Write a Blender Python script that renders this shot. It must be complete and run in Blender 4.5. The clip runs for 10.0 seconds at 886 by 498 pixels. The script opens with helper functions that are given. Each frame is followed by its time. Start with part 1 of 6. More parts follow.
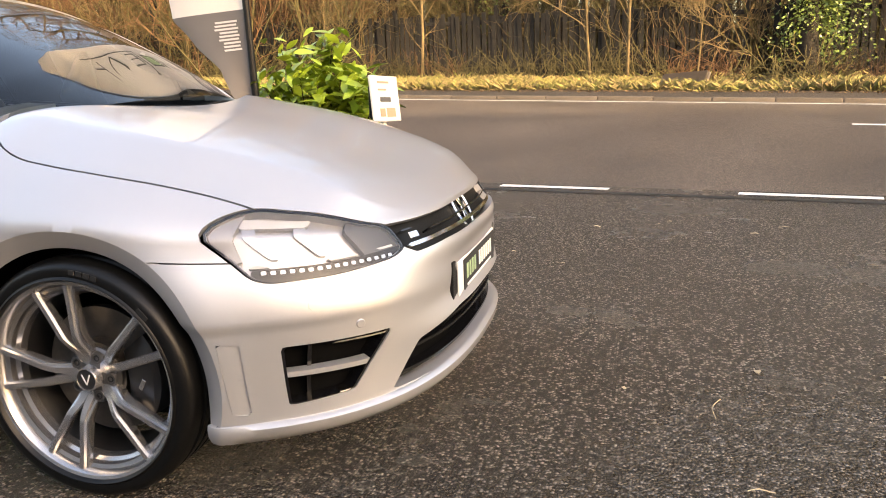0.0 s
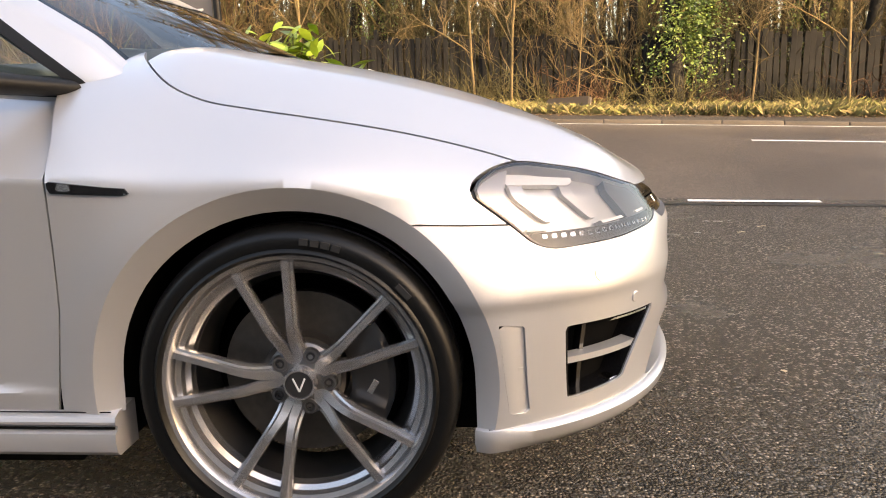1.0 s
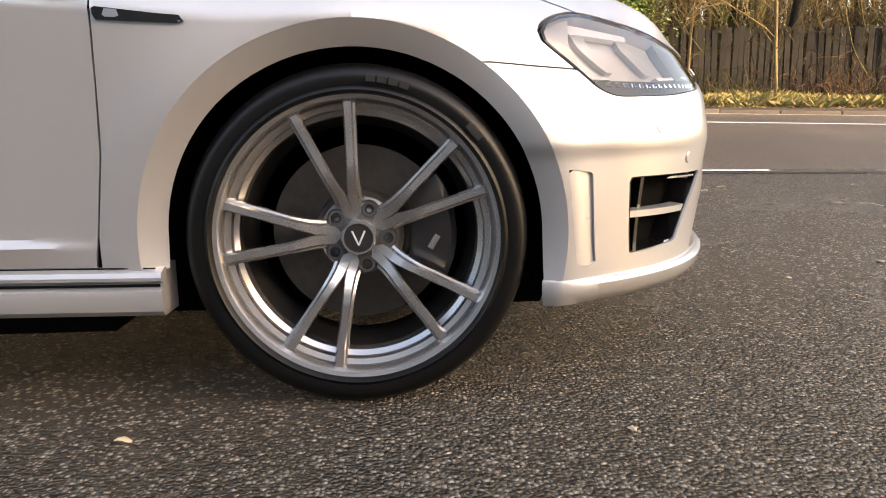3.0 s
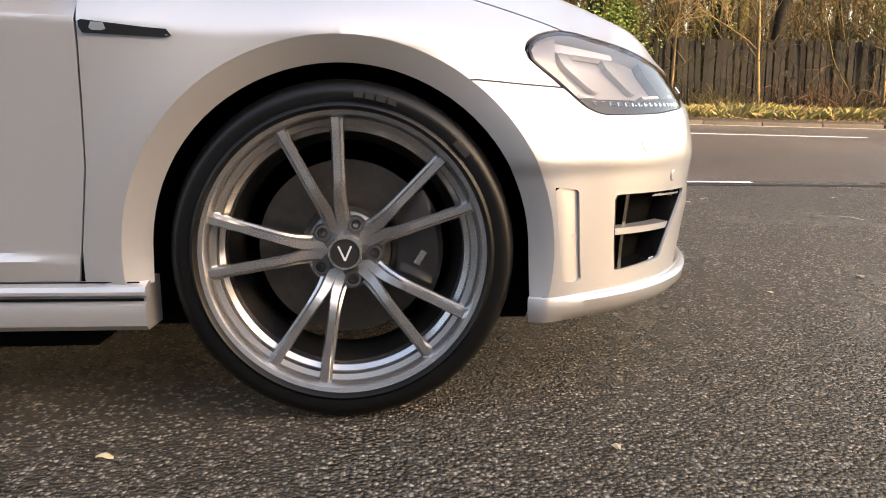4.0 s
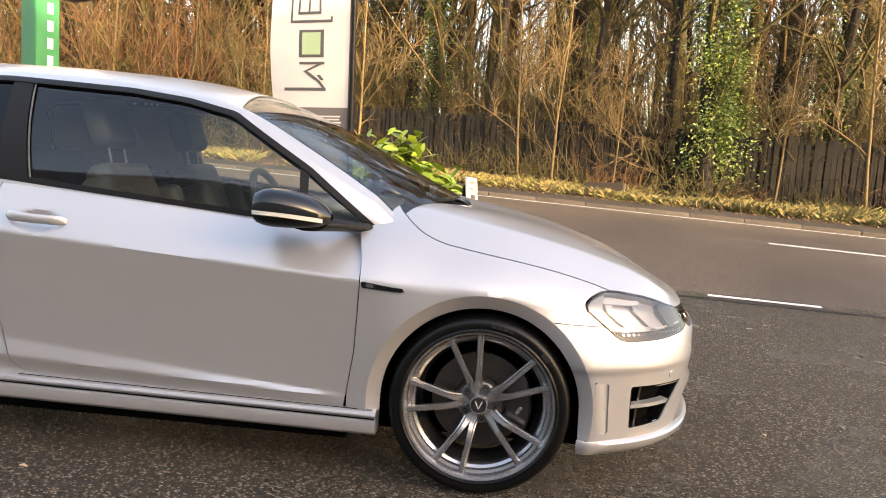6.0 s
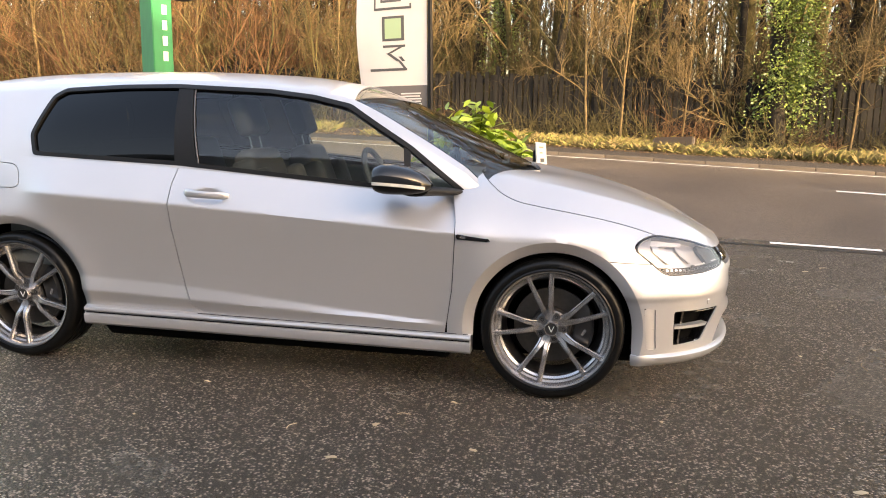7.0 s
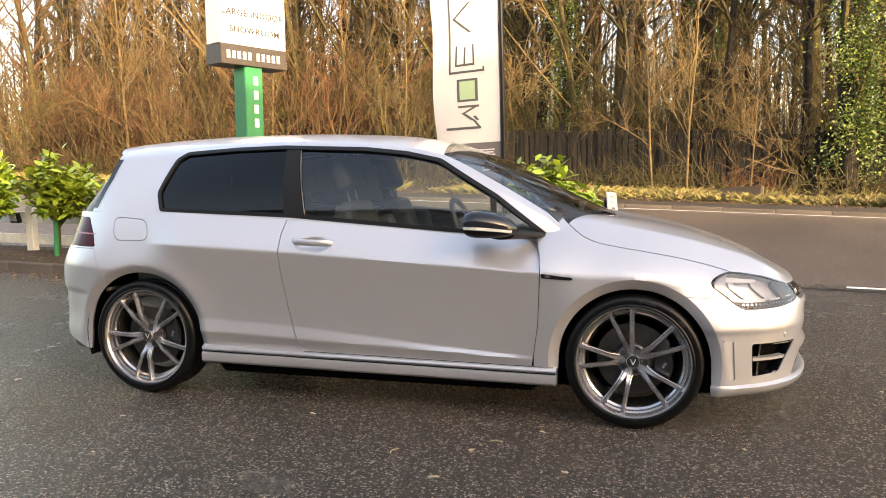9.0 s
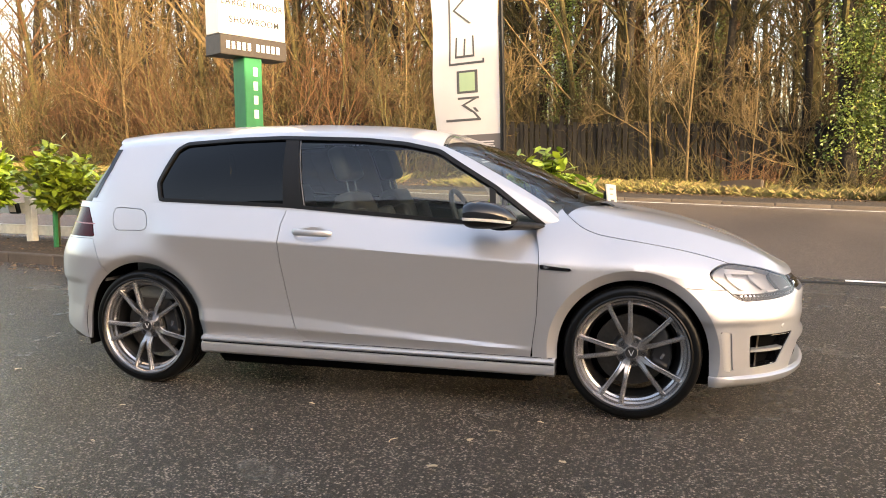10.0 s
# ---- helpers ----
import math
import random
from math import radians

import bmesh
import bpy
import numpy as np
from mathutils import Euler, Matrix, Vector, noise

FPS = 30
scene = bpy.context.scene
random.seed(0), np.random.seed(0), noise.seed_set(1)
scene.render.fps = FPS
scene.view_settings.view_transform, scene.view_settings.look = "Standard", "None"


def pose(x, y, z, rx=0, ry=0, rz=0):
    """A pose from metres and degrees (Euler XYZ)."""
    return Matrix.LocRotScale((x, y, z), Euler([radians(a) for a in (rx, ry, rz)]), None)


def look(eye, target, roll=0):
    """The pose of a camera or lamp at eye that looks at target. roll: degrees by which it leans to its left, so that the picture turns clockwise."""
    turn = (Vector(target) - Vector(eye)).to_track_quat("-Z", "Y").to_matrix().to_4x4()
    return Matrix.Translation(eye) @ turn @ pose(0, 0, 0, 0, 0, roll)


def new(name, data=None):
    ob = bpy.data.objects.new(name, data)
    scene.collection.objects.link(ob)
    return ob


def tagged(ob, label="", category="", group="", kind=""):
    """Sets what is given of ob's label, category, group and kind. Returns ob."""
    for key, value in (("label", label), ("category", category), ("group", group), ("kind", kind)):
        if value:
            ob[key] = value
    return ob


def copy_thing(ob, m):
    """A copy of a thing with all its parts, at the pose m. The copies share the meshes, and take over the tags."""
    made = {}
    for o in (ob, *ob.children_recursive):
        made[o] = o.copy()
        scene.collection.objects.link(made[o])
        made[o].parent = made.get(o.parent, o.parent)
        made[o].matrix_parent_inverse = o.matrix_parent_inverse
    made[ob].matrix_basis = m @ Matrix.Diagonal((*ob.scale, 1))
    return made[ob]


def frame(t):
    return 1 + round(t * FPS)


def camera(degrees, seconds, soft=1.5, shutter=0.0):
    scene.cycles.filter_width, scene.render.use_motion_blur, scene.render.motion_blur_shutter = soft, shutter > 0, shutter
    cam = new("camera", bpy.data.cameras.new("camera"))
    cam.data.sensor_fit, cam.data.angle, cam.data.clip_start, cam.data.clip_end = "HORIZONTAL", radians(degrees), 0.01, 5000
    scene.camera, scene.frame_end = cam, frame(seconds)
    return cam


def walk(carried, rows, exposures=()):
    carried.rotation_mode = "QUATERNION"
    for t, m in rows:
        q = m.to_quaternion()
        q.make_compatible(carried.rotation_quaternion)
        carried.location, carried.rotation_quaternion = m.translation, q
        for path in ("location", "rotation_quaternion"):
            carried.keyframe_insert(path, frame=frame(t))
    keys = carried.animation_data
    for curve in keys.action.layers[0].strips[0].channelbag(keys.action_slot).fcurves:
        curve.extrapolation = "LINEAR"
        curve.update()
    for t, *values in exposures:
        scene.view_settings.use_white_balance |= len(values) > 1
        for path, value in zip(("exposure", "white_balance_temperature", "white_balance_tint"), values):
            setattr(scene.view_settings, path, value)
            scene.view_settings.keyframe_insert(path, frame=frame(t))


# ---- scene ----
cam = camera(61.6, 10.0, soft=1.0)
METRES, EYE, TILT, LEAN, TURN = 8.0, 1.5, 0.0, 0.0, 0.0
PATH = [
    (0, (1.343, -2.301, 1.028), (0.831, -0.42, 0.58), -2.1),
    (0.5, (0.827, -2.277, 0.969), (0.588, -0.321, 0.628), -0.3),
    (1, (0.361, -2.201, 0.845), (0.256, -0.24, 0.47), -1.4),
    (1.5, (0.143, -2.246, 0.722), (0.152, -0.287, 0.32), 1.4),
    (2, (0.076, -2.237, 0.593), (0.065, -0.271, 0.227), -0.8),
    (2.5, (0.102, -2.213, 0.547), (0.149, -0.248, 0.177), -1.1),
    (4, (0.098, -2.208, 0.566), (0.22, -0.242, 0.218), -0.2),
    (4.5, (0.096, -2.299, 0.672), (0.272, -0.338, 0.322), 0.9),
    (5, (0.115, -2.549, 0.922), (0.291, -0.58, 0.618), 3.1),
    (5.5, (0.051, -2.939, 1.064), (0.068, -0.949, 0.868), 4.7),
    (6, (0.042, -3.349, 1.143), (-0.117, -1.368, 0.915), 3.8),
    (6.2, (0.067, -3.476, 1.168), (-0.152, -1.505, 0.909), 3.1),
    (7.3, (0.086, -4.195, 1.217), (-0.292, -2.261, 0.875), 0.1),
    (7.5, (0.103, -4.256, 1.221), (-0.304, -2.324, 0.904), -0.7),
    (8, (0.044, -4.347, 1.217), (-0.431, -2.413, 1.036), -1.9),
    (8.5, (0.028, -4.348, 1.176), (-0.478, -2.418, 1.04), -1.3),
    (9, (0.028, -4.358, 1.172), (-0.487, -2.434, 0.987), -0.5),
    (9.5, (0.028, -4.363, 1.167), (-0.484, -2.44, 0.967), -0.3),
    (10, (0.031, -4.364, 1.162), (-0.482, -2.442, 0.958), -0.3),
]
walk(cam, [(t, look(eye, target, roll)) for t, eye, target, roll in PATH], [(0, 3.07), (1, 3.1), (2, 3.18), (4.5, 3.2), (5.5, 3.0), (7.5, 3.1), (8.5, 2.95), (10, 2.96)])

# ---- world, sun, exposure ----
SUN_AZ, SUN_EL = -40.0, 11.0   # degrees: azimuth from +x towards +y, elevation
world = bpy.data.worlds.new("world")
scene.world = world
world.use_nodes = True
wn = world.node_tree
sky = wn.nodes.new("ShaderNodeTexSky")
sky.sky_type = "NISHITA"
sky.sun_disc = False
sky.sun_elevation = radians(SUN_EL)
sky.sun_rotation = radians(90.0 - SUN_AZ)
sky.air_density, sky.dust_density, sky.ozone_density = 1.0, 4.0, 0.7
wn.links.new(sky.outputs["Color"], wn.nodes["Background"].inputs["Color"])
wn.nodes["Background"].inputs["Strength"].default_value = 0.15

sun_data = bpy.data.lights.new("sun", "SUN")
sun_data.energy, sun_data.angle, sun_data.color = 1.25, radians(0.6), (1.0, 0.86, 0.60)
sun_at = Vector((math.cos(radians(SUN_AZ)) * math.cos(radians(SUN_EL)), math.sin(radians(SUN_AZ)) * math.cos(radians(SUN_EL)), math.sin(radians(SUN_EL))))
new("sun", sun_data).matrix_world = look(sun_at * 60, (0, 0, 0))
scene.view_settings.use_white_balance = True
scene.view_settings.white_balance_temperature = 7450.0
scene.view_settings.white_balance_tint = 19.0

# ---- materials ----
def material(name, color, rough=0.6, metal=0.0, coat=0.0, grain=(0, 0.0), stain=(0, 0.0), bump=(0, 0.0), vary=0.0, spec=0.5, trans=0.0, ior=1.45, rough_vary=0.0, stretch=None, other=None):
    """A node material: grain and stain give (scale, amount) of brightness change, bump gives (scale, metres), vary changes each object."""
    m = bpy.data.materials.new(name)
    m.use_nodes = True
    t = m.node_tree
    b = t.nodes["Principled BSDF"]
    b.inputs["Base Color"].default_value = (*color, 1)
    b.inputs["Roughness"].default_value = rough
    b.inputs["Metallic"].default_value = metal
    b.inputs["Coat Weight"].default_value = coat
    b.inputs["Coat Roughness"].default_value = 0.04
    b.inputs["Specular IOR Level"].default_value = spec
    b.inputs["Transmission Weight"].default_value = trans
    b.inputs["IOR"].default_value = ior
    place = t.nodes.new("ShaderNodeTexCoord").outputs["Object"]
    if stretch:
        mp = t.nodes.new("ShaderNodeMapping")
        mp.inputs["Scale"].default_value = stretch
        t.links.new(place, mp.inputs["Vector"])
        place = mp.outputs["Vector"]
    rgb = None

    def noise_node(scale, detail=4.0):
        n = t.nodes.new("ShaderNodeTexNoise")
        n.inputs["Scale"].default_value, n.inputs["Detail"].default_value = scale, detail
        t.links.new(place, n.inputs["Vector"])
        return n.outputs["Fac"]

    def gain(fac, amount):
        r = t.nodes.new("ShaderNodeMapRange")
        r.inputs["From Min"].default_value, r.inputs["From Max"].default_value = 0.25, 0.75
        r.inputs["To Min"].default_value, r.inputs["To Max"].default_value = 1 - amount, 1 + amount
        t.links.new(fac, r.inputs["Value"])
        return r.outputs["Result"]

    factors = []
    if grain[0]:
        factors.append(gain(noise_node(grain[0]), grain[1]))
    if stain[0]:
        factors.append(gain(noise_node(stain[0], 6.0), stain[1]))
    if vary:
        info = t.nodes.new("ShaderNodeObjectInfo")
        r = t.nodes.new("ShaderNodeMapRange")
        r.inputs["To Min"].default_value, r.inputs["To Max"].default_value = 1 - vary, 1 + vary
        t.links.new(info.outputs["Random"], r.inputs["Value"])
        factors.append(r.outputs["Result"])
    last = None
    for f in factors:
        v = t.nodes.new("ShaderNodeVectorMath")
        v.operation = "SCALE"
        if last is None:
            v.inputs[0].default_value = color
        else:
            t.links.new(last, v.inputs[0])
        t.links.new(f, v.inputs["Scale"])
        last = v.outputs["Vector"]
    if other is not None:
        geo = t.nodes.new("ShaderNodeNewGeometry")
        mix = t.nodes.new("ShaderNodeMix")
        mix.data_type = "RGBA"
        t.links.new(geo.outputs["Random Per Island"], mix.inputs["Factor"])
        if last is not None:
            t.links.new(last, mix.inputs[6])
        else:
            mix.inputs[6].default_value = (*color, 1)
        mix.inputs[7].default_value = (*other, 1)
        last = mix.outputs[2]
    if last is not None:
        t.links.new(last, b.inputs["Base Color"])
    if rough_vary:
        r = t.nodes.new("ShaderNodeMapRange")
        r.inputs["From Min"].default_value, r.inputs["From Max"].default_value = 0.3, 0.7
        r.inputs["To Min"].default_value, r.inputs["To Max"].default_value = max(rough - rough_vary, 0.02), min(rough + rough_vary, 1)
        t.links.new(noise_node(stain[0] or 3.0), r.inputs["Value"])
        t.links.new(r.outputs["Result"], b.inputs["Roughness"])
    if bump[0]:
        n = t.nodes.new("ShaderNodeBump")
        n.inputs["Strength"].default_value, n.inputs["Distance"].default_value = 1.0, bump[1]
        t.links.new(noise_node(bump[0]), n.inputs["Height"])
        t.links.new(n.outputs["Normal"], b.inputs["Normal"])
    return m


def tarmac(name, dark, light, chip, chips, rough, depth, patch, wet=0.5):
    """Rolled asphalt: stones of size 1/chip in a dark binder, worn and damp in patches."""
    m = bpy.data.materials.new(name)
    m.use_nodes = True
    t = m.node_tree
    b = t.nodes["Principled BSDF"]
    place = t.nodes.new("ShaderNodeTexCoord").outputs["Object"]

    def node(kind, **values):
        n = t.nodes.new(kind)
        for k, v in values.items():
            n.inputs[k].default_value = v
        return n

    b.inputs["Specular IOR Level"].default_value = wet
    b.inputs["Specular Tint"].default_value = (1.0, 0.93, 0.85, 1)
    warp = node("ShaderNodeTexNoise", Scale=chip * 0.8, Detail=2.0)
    t.links.new(place, warp.inputs["Vector"])
    mixv = t.nodes.new("ShaderNodeMix")
    mixv.data_type = "VECTOR"
    mixv.inputs["Factor"].default_value = 0.006
    t.links.new(place, mixv.inputs[4])
    t.links.new(warp.outputs["Color"], mixv.inputs[5])
    vor = node("ShaderNodeTexVoronoi", Scale=chip)
    t.links.new(mixv.outputs[1], vor.inputs["Vector"])
    fine = node("ShaderNodeTexNoise", Scale=chip * 4, Detail=3.0)
    t.links.new(place, fine.inputs["Vector"])
    big = node("ShaderNodeTexNoise", Scale=patch, Detail=7.0, Roughness=0.62)
    t.links.new(place, big.inputs["Vector"])
    ramp = t.nodes.new("ShaderNodeValToRGB")
    sep = t.nodes.new("ShaderNodeSeparateColor")
    t.links.new(vor.outputs["Color"], sep.inputs["Color"])
    t.links.new(sep.outputs["Red"], ramp.inputs["Fac"])
    e = ramp.color_ramp.elements
    e[0].position, e[0].color = 0.0, (*dark, 1)
    e[1].position, e[1].color = 1.0, (*light, 1)
    mid = e.new(1 - chips)
    mid.color = tuple(d * 1.6 for d in dark) + (1,)
    # binder between the stones
    edge = t.nodes.new("ShaderNodeMapRange")
    edge.inputs["From Min"].default_value, edge.inputs["From Max"].default_value = 0.25, 0.62
    edge.inputs["To Min"].default_value, edge.inputs["To Max"].default_value = 1.0, 0.35
    t.links.new(vor.outputs["Distance"], edge.inputs["Value"])
    tone = t.nodes.new("ShaderNodeMapRange")
    tone.inputs["From Min"].default_value, tone.inputs["From Max"].default_value = 0.3, 0.7
    tone.inputs["To Min"].default_value, tone.inputs["To Max"].default_value = 0.72, 1.25
    t.links.new(big.outputs["Fac"], tone.inputs["Value"])
    mul = t.nodes.new("ShaderNodeMath")
    mul.operation = "MULTIPLY"
    t.links.new(edge.outputs["Result"], mul.inputs[0])
    t.links.new(tone.outputs["Result"], mul.inputs[1])
    sc = t.nodes.new("ShaderNodeVectorMath")
    sc.operation = "SCALE"
    t.links.new(ramp.outputs["Color"], sc.inputs[0])
    t.links.new(mul.outputs["Value"], sc.inputs["Scale"])
    t.links.new(sc.outputs["Vector"], b.inputs["Base Color"])
    rr = t.nodes.new("ShaderNodeMapRange")
    rr.inputs["From Min"].default_value, rr.inputs["From Max"].default_value = 0.35, 0.65
    rr.inputs["To Min"].default_value, rr.inputs["To Max"].default_value = rough - 0.06, rough + 0.06
    t.links.new(big.outputs["Fac"], rr.inputs["Value"])
    t.links.new(rr.outputs["Result"], b.inputs["Roughness"])
    add = t.nodes.new("ShaderNodeMath")
    add.operation = "MULTIPLY_ADD"
    t.links.new(fine.outputs["Fac"], add.inputs[0])
    add.inputs[1].default_value = 0.35
    inv = t.nodes.new("ShaderNodeMath")
    inv.operation = "SUBTRACT"
    t.links.new(sep.outputs["Green"], inv.inputs[0])
    t.links.new(vor.outputs["Distance"], inv.inputs[1])
    t.links.new(inv.outputs["Value"], add.inputs[2])
    bp = t.nodes.new("ShaderNodeBump")
    bp.inputs["Strength"].default_value, bp.inputs["Distance"].default_value = 1.0, depth
    t.links.new(add.outputs["Value"], bp.inputs["Height"])
    t.links.new(bp.outputs["Normal"], b.inputs["Normal"])
    return m


def glass(name, tint, rough=0.0, ior=1.52):
    """A thin pane: clear by its tint, with a mirror-like face."""
    m = bpy.data.materials.new(name)
    m.use_nodes = True
    t = m.node_tree
    t.nodes.remove(t.nodes["Principled BSDF"])
    clear = t.nodes.new("ShaderNodeBsdfTransparent")
    clear.inputs["Color"].default_value = (*tint, 1)
    gloss = t.nodes.new("ShaderNodeBsdfGlossy")
    gloss.inputs["Roughness"].default_value = rough
    gloss.inputs["Color"].default_value = (1, 1, 1, 1)
    fres = t.nodes.new("ShaderNodeFresnel")
    fres.inputs["IOR"].default_value = ior
    mix = t.nodes.new("ShaderNodeMixShader")
    t.links.new(fres.outputs["Fac"], mix.inputs["Fac"])
    t.links.new(clear.outputs["BSDF"], mix.inputs[1])
    t.links.new(gloss.outputs["BSDF"], mix.inputs[2])
    t.links.new(mix.outputs["Shader"], t.nodes["Material Output"].inputs["Surface"])
    return m


def car_paint():
    m = material("silver_white_paint", (0.50, 0.50, 0.51), rough=0.40, metal=0.60, coat=0.8, stain=(1.7, 0.03))
    t = m.node_tree
    b = t.nodes["Principled BSDF"]
    place = t.nodes.new("ShaderNodeTexCoord")
    flake = t.nodes.new("ShaderNodeTexVoronoi")
    flake.inputs["Scale"].default_value = 1800.0
    t.links.new(place.outputs["Object"], flake.inputs["Vector"])
    bump = t.nodes.new("ShaderNodeBump")
    bump.inputs["Strength"].default_value, bump.inputs["Distance"].default_value = 0.05, 0.0005
    t.links.new(flake.outputs["Distance"], bump.inputs["Height"])
    t.links.new(bump.outputs["Normal"], b.inputs["Normal"])
    return m


LOT = tarmac("lot_tarmac", (0.019, 0.0165, 0.014), (0.46, 0.39, 0.32), 112.0, 0.38, 0.24, 0.016, 0.9, 0.8)
ROAD = tarmac("road_tarmac", (0.072, 0.057, 0.043), (0.31, 0.245, 0.185), 140.0, 0.5, 0.58, 0.0020, 0.7)
PATH_TAR = tarmac("footway_tarmac", (0.030, 0.026, 0.022), (0.10, 0.082, 0.068), 120.0, 0.4, 0.8, 0.003, 1.4)
SOIL = material("leaf_litter_soil", (0.05, 0.033, 0.018), 0.95, grain=(22, 0.5), stain=(1.3, 0.4), bump=(18, 0.05))
KERB = material("kerb_concrete", (0.085, 0.070, 0.056), 0.9, grain=(60, 0.2), stain=(3, 0.3), bump=(80, 0.004), vary=0.12)
LINE = material("road_paint", (0.62, 0.60, 0.56), 0.7, grain=(35, 0.3), stain=(3, 0.25), bump=(90, 0.002))
# weathered wood, its base colour sunk to hold the trees' dappled shade
WOOD_OLD_SHADED = material("shaded_weathered_board", (0.0085, 0.0072, 0.0055), 0.9, grain=(30, 0.3), stain=(2.5, 0.35), bump=(40, 0.004), vary=0.35, stretch=(3, 3, 0.4))
BARK_TAN = material("tan_bark", (0.112, 0.079, 0.034), 0.9, grain=(14, 0.35), stain=(1.1, 0.3), bump=(30, 0.01), vary=0.25)
BARK_DARK = material("dark_bark", (0.014, 0.011, 0.007), 0.95, grain=(12, 0.35), stain=(1.0, 0.35), bump=(20, 0.02), vary=0.25)
BARK_MOSS = material("mossy_bark", (0.054, 0.045, 0.015), 0.95, grain=(12, 0.35), stain=(1.2, 0.4), bump=(24, 0.015), vary=0.25)
TWIG_RED = material("russet_twig", (0.078, 0.040, 0.017), 0.9, grain=(9, 0.3), stain=(0.8, 0.3), vary=0.25)
IVY = material("ivy_leaf", (0.030, 0.055, 0.012), 0.34, grain=(3, 0.4), vary=0.2, other=(0.17, 0.23, 0.05))
LAUREL = material("laurel_leaf", (0.26, 0.36, 0.034), 0.34, grain=(12, 0.25), stain=(4, 0.35), vary=0.45)
GRASS = material("winter_grass", (0.13, 0.13, 0.030), 0.85, grain=(9, 0.4), stain=(0.8, 0.35), other=(0.19, 0.135, 0.06))
STRAW = material("dry_leaf", (0.22, 0.14, 0.065), 0.9, stain=(1.5, 0.4), other=(0.12, 0.07, 0.035))
PAINT = car_paint()
BLACK_GLOSS = material("gloss_black", (0.006, 0.006, 0.007), 0.16, coat=0.3)
BLACK_TRIM = material("satin_black_plastic", (0.008, 0.008, 0.008), 0.42, spec=0.22, bump=(700, 0.0004))
BLACK_DEEP = material("dark_cavity", (0.004, 0.004, 0.004), 0.9, spec=0.05)
RUBBER = material("tyre_rubber", (0.0045, 0.0045, 0.0045), 0.34, spec=0.30, stain=(9, 0.25), bump=(260, 0.0004))
RUBBER_MARK = material("raised_tyre_mark", (0.015, 0.015, 0.015), 0.6)
ALLOY = material("grey_alloy", (0.42, 0.415, 0.42), 0.25, metal=0.85, coat=0.4, stain=(6, 0.08))
ALLOY_IN = material("alloy_barrel", (0.15, 0.147, 0.147), 0.36, metal=0.85, stain=(5, 0.2))
# barrel colour is near black to carry the shade behind the spokes
BARREL_SHADED = material("shaded_barrel", (0.014, 0.0135, 0.013), 0.5, metal=0.2, stain=(5, 0.3))
CHROME = material("chrome", (0.80, 0.80, 0.80), 0.10, metal=1.0)
STEEL = material("brake_steel", (0.085, 0.077, 0.068), 0.45, metal=0.8, stain=(9, 0.25), grain=(60, 0.15))
CALIPER = material("black_caliper", (0.02, 0.02, 0.021), 0.3, coat=0.3)
LAMP_SILVER = material("lamp_reflector", (0.46, 0.46, 0.47), 0.28, metal=0.6)
LAMP_GREY = material("lamp_bezel", (0.40, 0.40, 0.41), 0.35, metal=0.3)
LAMP_SMOKE = material("smoked_bezel", (0.09, 0.09, 0.09), 0.3, metal=0.3)
LAMP_WHITE = material("lamp_light_guide", (0.60, 0.61, 0.62), 0.25)
TAIL_STRIP = material("pink_tail_strip", (0.34, 0.12, 0.13), 0.4)
LAMP_COVER = glass("lamp_cover", (0.93, 0.93, 0.94), 0.02, ior=1.48)
GLASS_CLEAR = glass("green_tinted_glass", (0.86, 0.91, 0.86), ior=1.56)
GLASS_SCREEN = glass("windscreen_glass", (0.58, 0.64, 0.62))
GLASS_DARK = glass("privacy_glass", (0.018, 0.02, 0.024), 0.01, ior=1.36)
RED_LENS = material("dark_red_lens", (0.045, 0.004, 0.007), 0.14, spec=0.08)
SEAT = material("grey_leather", (0.07, 0.069, 0.066), 0.5, grain=(90, 0.1), bump=(220, 0.001))
SEAT_DARK = material("dark_leather", (0.07, 0.072, 0.07), 0.5, bump=(220, 0.001))
CABIN = material("cabin_plastic", (0.17, 0.18, 0.17), 0.6, grain=(60, 0.1))
HEADLINER = material("headliner", (0.42, 0.41, 0.39), 0.9, grain=(80, 0.06))
GREEN_POST = material("green_painted_wood", (0.012, 0.16, 0.055), 0.5, grain=(16, 0.12), stain=(2.5, 0.2), stretch=(1, 1, 0.3))
SIGN_WHITE = material("white_sign_board", (0.60, 0.585, 0.545), 0.5, stain=(1.8, 0.06))
SIGN_DARK = material("dark_sign_board", (0.035, 0.027, 0.020), 0.5, grain=(20, 0.25))
INK_DARK = material("dark_ink", (0.025, 0.025, 0.025), 0.7)
INK_GREY = material("grey_ink", (0.09, 0.09, 0.085), 0.7)
INK_GREEN = material("pale_green_ink", (0.34, 0.46, 0.27), 0.7)
INK_RED = material("faded_red_ink", (0.62, 0.25, 0.17), 0.7)
INK_WHITE = material("white_ink", (0.80, 0.79, 0.75), 0.6)
FLAG_WHITE = material("flag_cloth", (0.60, 0.575, 0.54), 0.85, stain=(1.6, 0.08), bump=(500, 0.0004))
FLAG_GREY = material("grey_flag_cloth", (0.135, 0.125, 0.12), 0.85, stain=(2.0, 0.15), bump=(500, 0.0004))
PALE_WOOD = material("white_painted_wood", (0.62, 0.60, 0.50), 0.6, grain=(14, 0.12), stain=(3, 0.2))
PLATE_WHITE = material("plate_white", (0.78, 0.78, 0.76), 0.4)
WALL = material("grey_render", (0.42, 0.41, 0.40), 0.9, grain=(40, 0.08), stain=(1.2, 0.15), bump=(90, 0.003))

# ---- helpers for building ----
INV = {}


